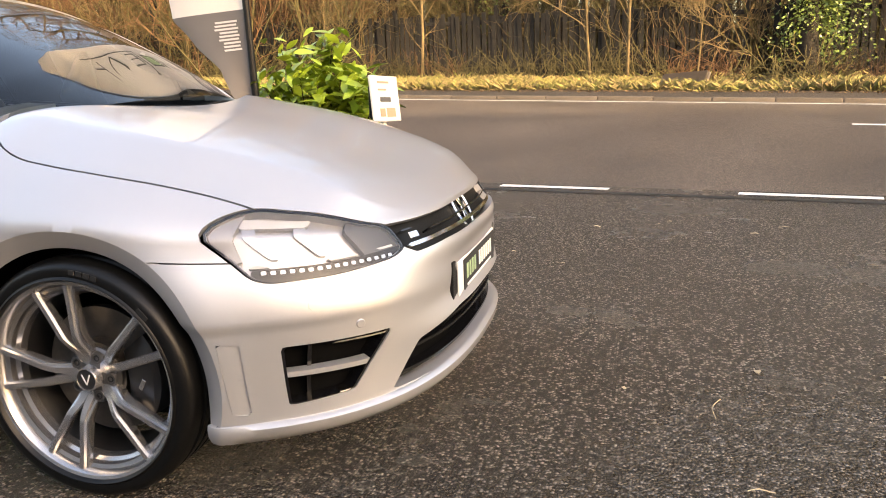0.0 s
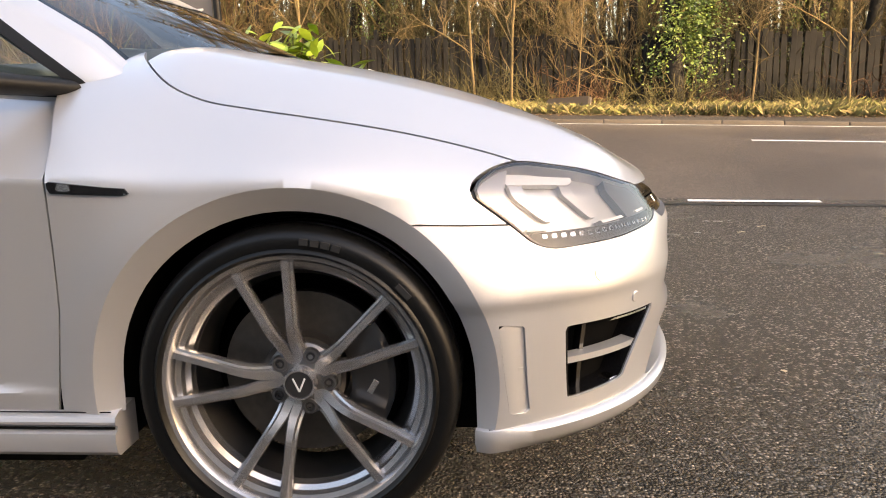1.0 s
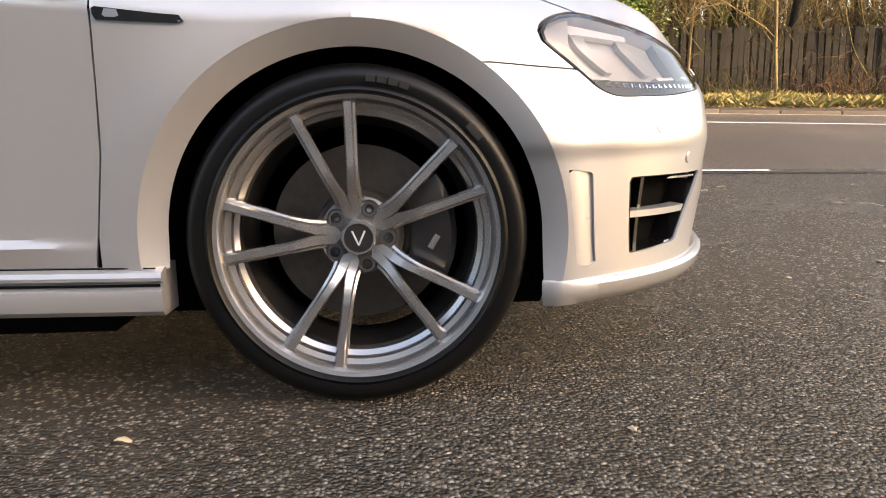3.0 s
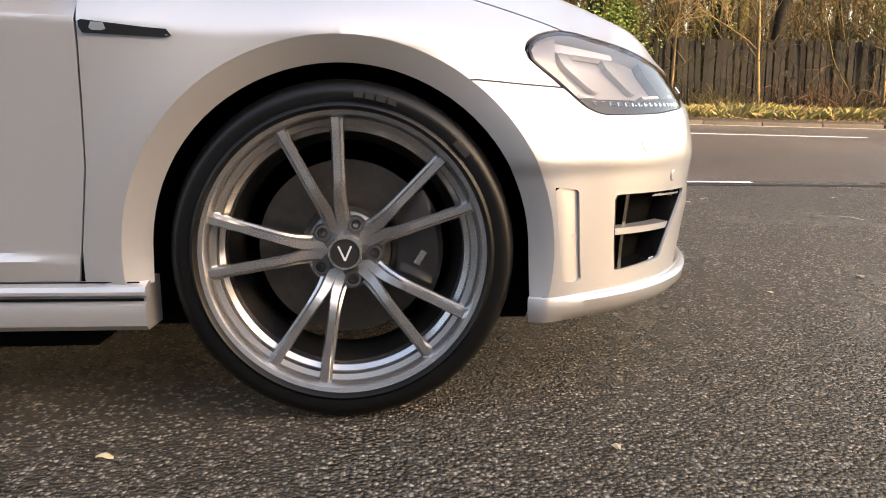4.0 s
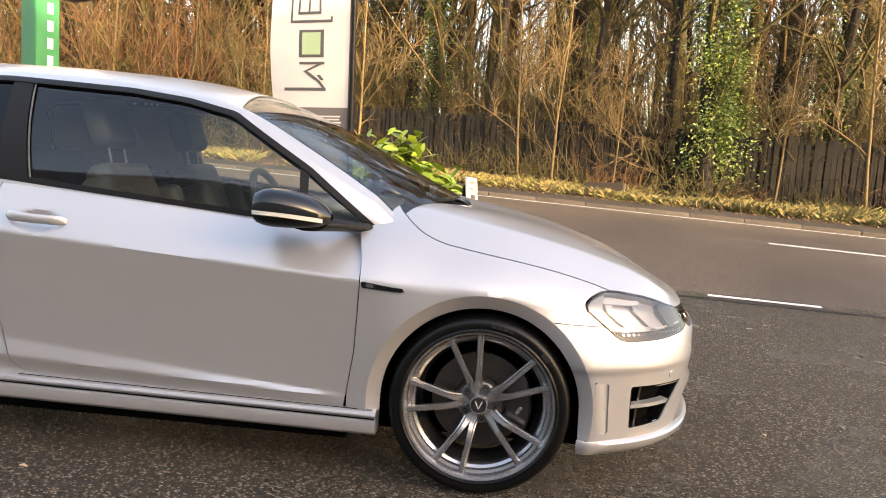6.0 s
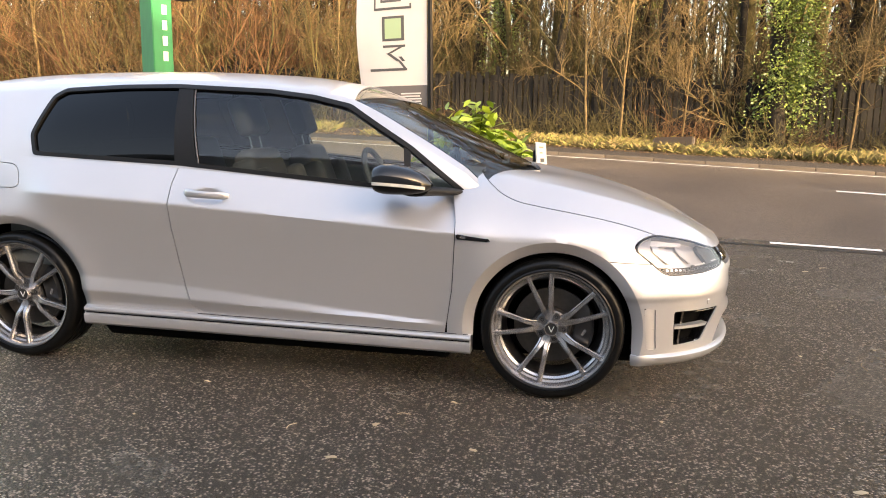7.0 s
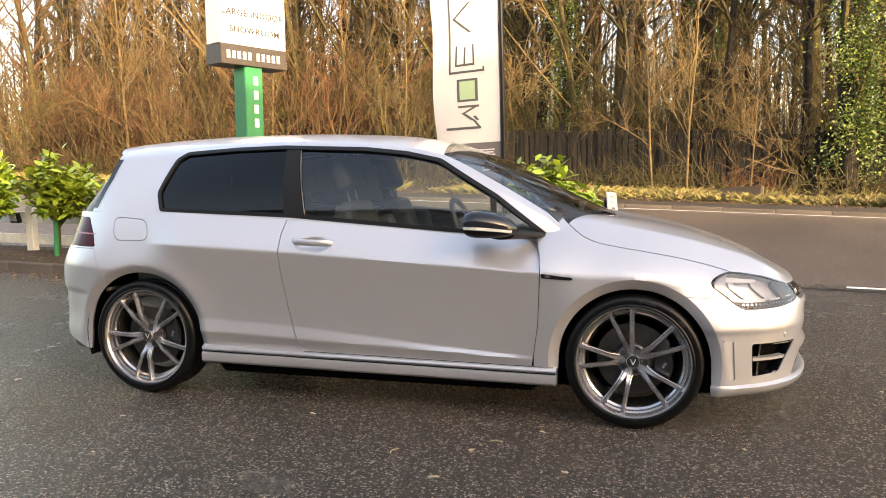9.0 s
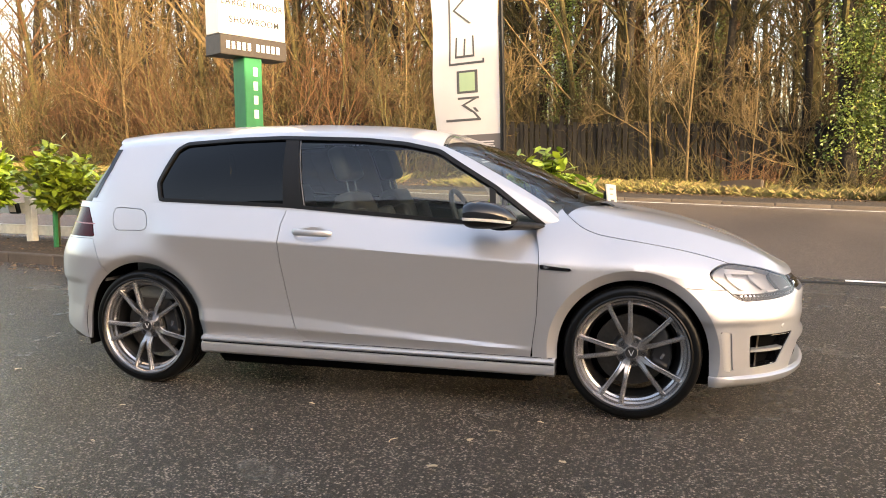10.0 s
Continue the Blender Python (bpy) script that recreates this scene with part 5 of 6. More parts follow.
for y0, y1 in ((-0.60, -0.02), (0.02, 0.60)):
    pts = []
    for t in np.linspace(0, 1, 9):
        y = y0 + (y1 - y0) * t
        x = -0.365 + 0.20 * (1 - (abs(y) / 0.66) ** 2) - 0.03 * math.sin(math.pi * t)
        b = 1 + 1 - abs(y) / (rail_w(-0.31) - 0.02)
        z = top_surf((-0.10 - x) / 3.1, b)[2]
        pts.append((x + 0.035, y, z - 0.045))
    tube("wiper", pts, 0.0065, BLACK_TRIM, car, label="black wiper blade")

# black tubes laid in the sill joint and skirt groove as their shade
for k in (1, -1):
    tube("sill_joint", [(x, k * -0.8745, 0.2770 + (sill_top(x) - 0.262)) for x in np.linspace(-0.365, -1.66, 9)], 0.0014, BLACK_DEEP, car, 6)
    tube("skirt_groove", [(x, k * -0.8800, 0.2465 + (sill_top(x) - 0.262) * 0.888) for x in np.linspace(-0.357, -2.245, 9)], 0.0028, BLACK_DEEP, car, 6)

# pale inner edge of the door frame
pts = []
for b in np.linspace(0.05, 0.93, 9):
    x = -1.70
    for _ in range(4):
        x = -1.646 - 0.2583 * (top_surf((-0.10 - x) / 3.1, b)[2] - 0.9)
    pts.append(Vector(top_surf((-0.10 - x) / 3.1, b)) + Vector((0, 0.004, 0)))
for k in (1, -1):
    tube("frame_edge", [(p.x, k * p.y, p.z) for p in pts], 0.0035, LAMP_SMOKE, car, 6)

# tailgate closing the rear
pts = [top_surf((2.845 + 0.19 * (1 - (2 - b) ** 2)) / 3.1, b) for b in np.linspace(1.0, 2, 12)] + [top_surf(a, b) for a, b in ((0.918, 0.90), (0.932, 0.5), (0.955, 0.06))] + [side_surf(a, 1.0) for a in np.linspace(0.85, 1, 12)]
bm = bmesh.new()
for p in pts:
    for k in (1, -1):
        bm.verts.new((p[0] + 0.012, p[1] * 0.992 * k, p[2] - 0.008))
bmesh.ops.convex_hull(bm, input=bm.verts)
bmesh.ops.delete(bm, geom=[v for v in bm.verts if not v.link_faces], context="VERTS")
fair(part("tailgate_glass", bm, BLACK_TRIM, car, "dark rear window", 30))
pts = [side_surf(a, b) for a in np.linspace(0.84, 1, 14) for b in np.linspace(0.45, 0.995, 6)]
bm = bmesh.new()
for p in pts:
    for k in (1, -1):
        bm.verts.new((p[0] + 0.09, p[1] * 0.92 * k, p[2]))
bmesh.ops.convex_hull(bm, input=bm.verts)
bmesh.ops.delete(bm, geom=[v for v in bm.verts if not v.link_faces], context="VERTS")
fair(part("tailgate", bm, PAINT, car, "", 30))

# underside, arch liners
bm = bmesh.new()
box(bm, (3.5, 1.30, 0.15), Matrix.Translation((-1.3, 0, 0.205)), bevel=0.03)
part("underbody", bm, BLACK_DEEP, car, "dark underside")
bm = bmesh.new()
box(bm, (1.75, 1.66, 0.32), Matrix.Translation((-1.32, 0, 0.30)), bevel=0.03)
part("floor_pan", bm, BLACK_DEEP, car)
bm = bmesh.new()
box(bm, (0.30, 1.0, 0.30), Matrix.Translation((0.56, 0, 0.40)), bevel=0.05)
part("radiator_pack", bm, BLACK_DEEP, car)
for ax, r, wmax in ((0.0, 0.372, 0.845), (AXLE_R, 0.385, 0.845)):
    for k in (-1, 1):
        prof, secs = [], []
        for y in (0.50, wmax):
            secs.append([(ax + r * math.cos(t), k * y, HUB_Z + r * math.sin(t)) for t in np.linspace(-0.32, math.pi + 0.32, 30)])
        v, f = loft(secs, ring=False)
        c = len(v)
        v.append(Vector((ax, k * 0.50, HUB_Z)))
        f += [(i, i + 1, c) for i in range(29)]
        mesh_object("arch_liner", v, f, BLACK_DEEP, car, "black wheel-arch liner", 60)


# wheels
def wheel_meshes():
    """Meshes about the hub with the outer face towards -y."""
    R = 0.3195
    out = {}
    # tyre: outer wall with a rim guard, tread with grooves, inner wall
    prof = [(0.2560, -0.098), (0.2625, -0.110), (0.2665, -0.1175), (0.2700, -0.1215), (0.2735, -0.1200), (0.2765, -0.1165), (0.290, -0.1190), (0.300, -0.1165), (0.3075, -0.110), (0.3125, -0.102), (0.3160, -0.090)]
    for y in (-0.060, -0.018, 0.024, 0.066):
        prof += [(R - 0.001, y - 0.009), (R - 0.008, y - 0.0055), (R - 0.008, y + 0.0055), (R - 0.001, y + 0.009)]
    prof += [(0.312, 0.098), (0.298, 0.117), (0.268, 0.117), (0.2560, 0.10)]
    v, f = lathe(prof, 96)
    v = [Vector(p) for p in v]
    for p in v:       # contact patch
        if p.z < -0.3175:
            p.z = -0.318
    out["tyre"] = (v, f, RUBBER, 30)
    prof = [(0.2225, -0.040), (0.2255, -0.060), (0.2345, -0.067), (0.2365, -0.083), (0.2460, -0.0875), (0.2490, -0.0990), (0.2555, -0.1085), (0.2635, -0.1115), (0.2655, -0.1075), (0.2600, -0.098)]
    v, f = lathe(prof, 96)
    out["rim"] = (v, f, ALLOY, 32)
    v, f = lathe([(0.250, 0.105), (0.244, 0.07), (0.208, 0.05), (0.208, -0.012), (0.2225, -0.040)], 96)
    out["rim_barrel"] = (v, f, BARREL_SHADED, 32)
    # one spoke out along +x: it leaves the hub beside its twin, kinks and splays out to the rim
    secs = []
    for t in np.linspace(0, 1, 16):
        r = 0.030 + (0.252 - 0.030) * t
        lat = float(np.interp(r, [0.030, 0.078, 0.090, 0.252], [0.0120, 0.0135, 0.0160, 0.0545]))
        hw = 0.0160 - 0.0038 * ease(0.08, 0.45, t) + 0.0012 * ease(0.85, 1.0, t)
        face = -0.066 - 0.033 * ease(0.05, 0.42, t) - 0.002 * ease(0.6, 1.0, t)
        deep = 0.042 - 0.016 * t
        secs.append([(r, face + 0.007, lat - hw), (r, face, lat - hw + 0.0035), (r, face + 0.0002, lat + hw * 0.30), (r, face + 0.0065, lat + hw * 0.55), (r, face + 0.0080, lat + hw * 0.88), (r, face + 0.014, lat + hw), (r, face + deep, lat + hw * 0.7), (r, face + deep, lat - hw * 0.7)])
    out["spoke"] = (*loft(secs), ALLOY, 25)
    v, f = lathe([(0.0, -0.066), (0.050, -0.066), (0.061, -0.060), (0.075, -0.050), (0.078, -0.02), (0.078, 0.0), (0.0, 0.0)], 40)
    out["hub"] = (v, f, ALLOY_IN, 30)
    v, f = lathe([(0.0, -0.0885), (0.026, -0.0885), (0.0275, -0.0865)], 36)
    out["centre_cap"] = (v, f, CALIPER, 30)
    v, f = lathe([(0.0265, -0.086), (0.0275, -0.0905), (0.0305, -0.0905), (0.033, -0.0865), (0.034, -0.062)], 36)
    out["cap_ring"] = (v, f, ALLOY, 30)
    v, f = lathe([(0.0, -0.055), (0.0045, -0.055), (0.005, -0.067), (0.0085, -0.067), (0.009, -0.064), (0.0095, -0.05)], 12)
    out["wheel_bolt"] = (v, f, CALIPER, 30)
    v, f = lathe([(0.0095, -0.058), (0.0105, -0.0685), (0.0155, -0.0685), (0.0185, -0.060)], 20)
    out["bolt_seat"] = (v, f, ALLOY_IN, 30)
    v, f = lathe([(0.07, -0.02), (0.072, -0.045), (0.085, -0.045), (0.088, -0.012), (0.170, -0.012), (0.170, 0.012), (0.088, 0.012)], 64)
    out["brake_disc"] = (v, f, STEEL, 30)
    return out


WHEEL = {}
for key, (v, f, mt, sm) in wheel_meshes().items():
    me = bpy.data.meshes.new(key)
    me.from_pydata([tuple(p) for p in v], [], f)
    me.materials.append(mt)
    me.polygons.foreach_set("use_smooth", [True] * len(me.polygons))
    bm = bmesh.new()
    bm.from_mesh(me)
    bmesh.ops.recalc_face_normals(bm, faces=bm.faces)
    bm.to_mesh(me)
    bm.free()
    me.set_sharp_from_angle(angle=radians(sm))
    WHEEL[key] = me


def turn_y(deg):
    return Matrix.Rotation(radians(-deg), 4, "Y")


def sub(name, me, parent, m, label=""):
    ob = new(name, me)
    ob.parent = parent
    ob.matrix_basis = m
    if label:
        ob["label"] = label
    return ob


def bar_mesh(name, size, mat, bevel):
    bm = bmesh.new()
    box(bm, size, bevel=bevel)
    me = bpy.data.meshes.new(name)
    bm.to_mesh(me)
    bm.free()
    me.materials.append(mat)
    return me


CAP_BAR = bar_mesh("cap_bar", (0.030, 0.002, 0.0036), LAMP_WHITE, 0.0006)
MARK = bar_mesh("tyre_mark", (0.0165, 0.0016, 0.0135), RUBBER_MARK, 0.0006)
MARK_BOX = bar_mesh("tyre_tag", (0.034, 0.0016, 0.0125), RUBBER_MARK, 0.0006)


def caliper_mesh():
    secs = []
    for t in np.linspace(-0.62, 0.62, 9):
        c, s = math.cos(t), math.sin(t)
        k = 1 - 0.25 * (abs(t) / 0.62) ** 2
        ring = [(0.098 + 0.02 * (1 - k), -0.052 * k), (0.110, -0.060 * k), (0.175, -0.060 * k), (0.186, -0.045), (0.188, 0.03), (0.110, 0.03), (0.098, 0.0)]
        secs.append([(r * c, d, r * s) for r, d in ring])
    v, f = loft(secs)
    me = bpy.data.meshes.new("brake_caliper")
    me.from_pydata([tuple(p) for p in v], [], f)
    me.materials.append(CALIPER)
    bm = bmesh.new()
    bm.from_mesh(me)
    bmesh.ops.recalc_face_normals(bm, faces=bm.faces)
    bm.to_mesh(me)
    bm.free()
    me.polygons.foreach_set("use_smooth", [True] * len(me.polygons))
    me.set_sharp_from_angle(angle=radians(35))
    return me


CALIPER_ME = caliper_mesh()
CALIPER_BAR = bar_mesh("caliper_badge", (0.030, 0.002, 0.012), ALLOY, 0.0006)


def wheel(at, first, left, caliper):
    w = new("wheel")
    w.parent = car
    w.matrix_parent_inverse = INV[car.name]
    w.matrix_basis = Matrix.Translation(at) @ pose(0, 0, 0, 0, 0, 180 if left else 0)
    w.empty_display_size = 0.1
    w["label"] = "grey alloy wheel with five pairs of slim spokes"
    sub("tyre", WHEEL["tyre"], w, Matrix(), "black low-profile tyre")
    spin = turn_y(first)
    sub("rim", WHEEL["rim"], w, Matrix())
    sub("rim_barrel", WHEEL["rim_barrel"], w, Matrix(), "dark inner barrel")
    sub("hub", WHEEL["hub"], w, Matrix())
    for i in range(5):
        for k in (-1, 1):
            ang = i * 72.0
            m = spin @ turn_y(ang) @ Matrix.Diagonal((1, 1, k, 1))
            sub("spoke", WHEEL["spoke"], w, m)
        m = spin @ turn_y(i * 72.0 + 36.0) @ Matrix.Translation((0.054, 0, 0))
        sub("bolt_seat", WHEEL["bolt_seat"], w, m)
        sub("wheel_bolt", WHEEL["wheel_bolt"], w, m, "dark wheel bolt")
    sub("cap_ring", WHEEL["cap_ring"], w, Matrix())
    sub("centre_cap", WHEEL["centre_cap"], w, Matrix(), "round centre cap")
    for dz, a in ((-0.0060, -66), (0.0060, 66)):
        sub("cap_bar", CAP_BAR, w, Matrix.Translation((dz, -0.0895, 0)) @ turn_y(a))
    sub("brake_disc", WHEEL["brake_disc"], w, Matrix.Translation((0, 0, 0)), "grey brake disc")
    c = sub("brake_caliper", CALIPER_ME, w, turn_y(caliper), "gloss black brake caliper")
    sub("caliper_badge", CALIPER_BAR, w, turn_y(caliper - 8) @ Matrix.Translation((0.142, -0.061, 0)) @ turn_y(65))
    for i, da in enumerate((23, 17.5, 13.5, 9.5, 5.5)):
        if i:
            sub("tyre_mark", MARK, w, turn_y(68 + da - 2) @ Matrix.Translation((0.291, -0.1213, 0)) @ turn_y(90))
    sub("tyre_mark", MARK_BOX, w, turn_y(42) @ Matrix.Translation((0.288, -0.1213, 0)) @ turn_y(90))
    return w


wheel((0.0, -0.7515, HUB_Z), 104.0, False, 2)
wheel((AXLE_R, -0.7415, HUB_Z), 118.0, False, 14)
wheel((0.0, 0.7515, HUB_Z), 96.0, True, 178)
wheel((AXLE_R, 0.7415, HUB_Z), 80.0, True, 166)

# mirrors
def mirror(k):
    host = None
    rows = []
    for t in np.linspace(0, 1, 13):
        x = -0.765 + 0.235 * t
        g = max(0.0, 1 - (max(t - 0.02, 0) / 0.99) ** 2.6) ** 0.55 * (0.80 + 0.20 * min(1.0, t / 0.2) ** 0.5)
        zc = 0.960 - 0.022 * t * t
        hz, hy = 0.070 * g + 0.004, 0.098 * g + 0.006
        yc = -0.948 + 0.03 * t
        rows.append((x, yc, zc, hy, hz))

    def ring(lo, hi, n, swell):
        secs = []
        for x, yc, zc, hy, hz in rows:
            up = []
            for a in np.linspace(lo, hi, n):
                c, s = math.cos(a), math.sin(a)
                cy = math.copysign(abs(c) ** 0.75, c)
                sz = math.copysign(abs(s) ** 0.85, s)
                up.append((x, k * (yc + (hy + swell) * cy), zc + (hz * (1.0 if s > 0 else 0.86) + swell) * sz))
            secs.append(up)
        return secs
    v, f = loft(ring(math.radians(-1), math.radians(181), 20, 0.0), ring=False)
    cap = mesh_object("wing_mirror", v, f, BLACK_GLOSS, car, "gloss black door mirror", 50)
    v, f = loft(ring(math.radians(179), math.radians(361), 20, -0.003), ring=False)
    mesh_object("lower_housing", v, f, BLACK_TRIM, cap, "black lower shell", 50)
    secs = []
    for x, yc, zc, hy, hz in rows[:12]:
        secs.append([(x, k * (yc - (hy + o)), zc + z) for o, z in ((-0.004, -0.004), (0.0015, -0.006), (0.0015, -0.017), (-0.004, -0.019))])
    solid("indicator_strip", secs, INDICATOR, cap, "pale indicator strip", 30)
    bm = bmesh.new()
    box(bm, (0.006, 0.13, 0.085), Matrix.Translation((-0.758, k * -0.948, 0.957)), bevel=0.002)
    part("mirror_glass", bm, CHROME, cap)
    secs = []
    for t in np.linspace(0, 1, 8):
        p = Vector((-0.610, k * -0.925, 0.915)).lerp(Vector((-0.455, k * -0.745, 0.900)), t)
        r1, r2 = 0.065 - 0.030 * t, 0.026 - 0.010 * t
        secs.append([(p.x + r1 * math.cos(a), p.y, p.z + r2 * math.sin(a)) for a in np.linspace(0, 2 * math.pi, 14, endpoint=False)])
    solid("mirror_arm", secs, BLACK_TRIM, cap, "", 50)


INDICATOR = material("indicator_strip", (0.62, 0.60, 0.55), 0.2, coat=0.8)
mirror(1)
mirror(-1)

# handles, badges
for k in (1, -1):
    secs = []
    for t in np.linspace(0, 1, 15):
        x = -1.705 + 0.215 * t
        w = flank_w(x, 0.857)
        bow = math.sin(math.pi * t) ** 0.6
        zc = 0.866 - 0.010 * t
        hz = 0.0165 + 0.004 * ease(0.35, 0.0, t) + 0.002 * ease(0.75, 1.0, t)
        hz *= 0.55 + 0.45 * min(1, bow * 2)
        y = -(w + 0.005 + 0.034 * bow)
        secs.append([(x, k * (y + 0.008 * math.cos(a)), zc + hz * math.sin(a)) for a in np.linspace(0, 2 * math.pi, 14, endpoint=False)])
    solid("door_handle", secs, PAINT, car, "body-coloured bow handle", 50)
BADGE = inside(rounded([(-0.425, 0.730), (-0.425, 0.708), (-0.287, 0.7005), (-0.252, 0.7115), (-0.319, 0.717)], 0.002, 2), XZ)
right_badge, left_badge = FRONT.panel("wing_badge", [BADGE], BLACK_GLOSS, car, "gloss black wing badge", sink=-0.0045, lip=0.006)
BADGE_BAR = inside([(-0.412, 0.7262), (-0.407, 0.7125), (-0.380, 0.7110), (-0.384, 0.7245)], XZ)
BADGE_LINE = inside([(-0.422, 0.7085), (-0.288, 0.7015), (-0.262, 0.7095), (-0.289, 0.7040), (-0.422, 0.7110)], XZ)
FRONT.panel("badge_bar", [BADGE_BAR], CHROME, right_badge, sink=-0.0055, lip=0.001, mirror="")
FRONT.panel("badge_line", [BADGE_LINE], CHROME, right_badge, sink=-0.0055, lip=0.001, mirror="")


# ---- inside the cabin ----
def cushion(name, size, m, mat, parent, bev=0.06, label=""):
    bm = bmesh.new()
    box(bm, size, m, bevel=min(bev, min(size) * 0.45), segments=4)
    return part(name, bm, mat, parent, label, 50)


for y, lab in ((-0.37, "driver's"), (0.37, "passenger's")):
    lean = Matrix.Translation((-1.40, y, 0.53)) @ pose(0, 0, 0, 0, -20, 0)
    back = cushion("front_seat", (0.15, 0.40, 0.54), lean @ Matrix.Translation((0, 0, 0.24)), SEAT, car, 0.06, "grey leather sports seat")
    for s in (-1, 1):
        cushion("side_bolster", (0.20, 0.10, 0.46), lean @ Matrix.Translation((0.045, s * 0.215, 0.20)), SEAT, back, 0.045)
    cushion("shoulder_panel", (0.13, 0.36, 0.16), lean @ Matrix.Translation((0.01, 0, 0.47)), SEAT, back, 0.06)
    cushion("headrest", (0.10, 0.25, 0.20), lean @ Matrix.Translation((0.04, 0, 0.715)), SEAT_DARK, back, 0.05, "dark leather headrest")
    for s in (-0.06, 0.06):
        tube("headrest_post", [lean @ Vector((0.02, s, 0.52)), lean @ Vector((0.035, s, 0.66))], 0.006, CHROME, back)
    cushion("seat_cushion", (0.50, 0.48, 0.16), Matrix.Translation((-1.18, y, 0.47)) @ pose(0, 0, 0, 0, -8, 0), SEAT, back, 0.06)
cushion("rear_seat", (0.16, 1.20, 0.62), Matrix.Translation((-2.25, 0, 0.78)) @ pose(0, 0, 0, 0, -18, 0), SEAT_DARK, car, 0.06, "dark rear bench")
cushion("parcel_shelf", (0.75, 1.15, 0.05), Matrix.Translation((-2.75, 0, 0.93)), CABIN, car, 0.02)
cushion("dashboard", (0.62, 1.36, 0.26), Matrix.Translation((-0.55, 0, 0.80)) @ pose(0, 0, 0, 0, 4, 0), CABIN, car, 0.07, "dark soft dashboard")
cushion("instrument_hood", (0.24, 0.36, 0.10), Matrix.Translation((-0.72, -0.37, 0.915)), CABIN, car, 0.045)
cushion("centre_console", (0.9, 0.22, 0.24), Matrix.Translation((-1.1, 0, 0.46)), CABIN, car, 0.05)
for s in (-1, 1):
    cushion("door_card", (1.10, 0.05, 0.56), Matrix.Translation((-1.16, s * 0.715, 0.625)) @ pose(0, 0, 0, 0, 3.5, 0), CABIN, car, 0.02, "dark door lining")
    cushion("side_lining", (0.95, 0.05, 0.50), Matrix.Translation((-2.25, s * 0.745, 0.70)) @ pose(0, 0, 0, 0, 2, 0), CABIN, car, 0.02)
wheel_m = Matrix.Translation((-0.90, -0.37, 0.90)) @ pose(0, 0, 0, 0, 66, 0)
bm = bmesh.new()
ring_v, ring_f = [], []
for i in range(40):
    a = 2 * math.pi * i / 40
    for j in range(10):
        b = 2 * math.pi * j / 10
        ring_v.append(wheel_m @ Vector(((0.178 + 0.015 * math.cos(b)) * math.cos(a), (0.178 + 0.015 * math.cos(b)) * math.sin(a), 0.015 * math.sin(b))))
for i in range(40):
    for j in range(10):
        ring_f.append((i * 10 + j, ((i + 1) % 40) * 10 + j, ((i + 1) % 40) * 10 + (j + 1) % 10, i * 10 + (j + 1) % 10))
bm.free()
steer = mesh_object("steering_wheel", ring_v, ring_f, SEAT_DARK, car, "dark leather steering wheel", True)
cushion("wheel_boss", (0.14, 0.17, 0.05), wheel_m, CABIN, steer, 0.02)
for a in (0, 180, 270):
    cushion("wheel_spoke", (0.13, 0.035, 0.02), wheel_m @ pose(0, 0, 0, 0, 0, a + 90) @ Matrix.Translation((0.11, 0, 0)), LAMP_GREY, steer, 0.008)


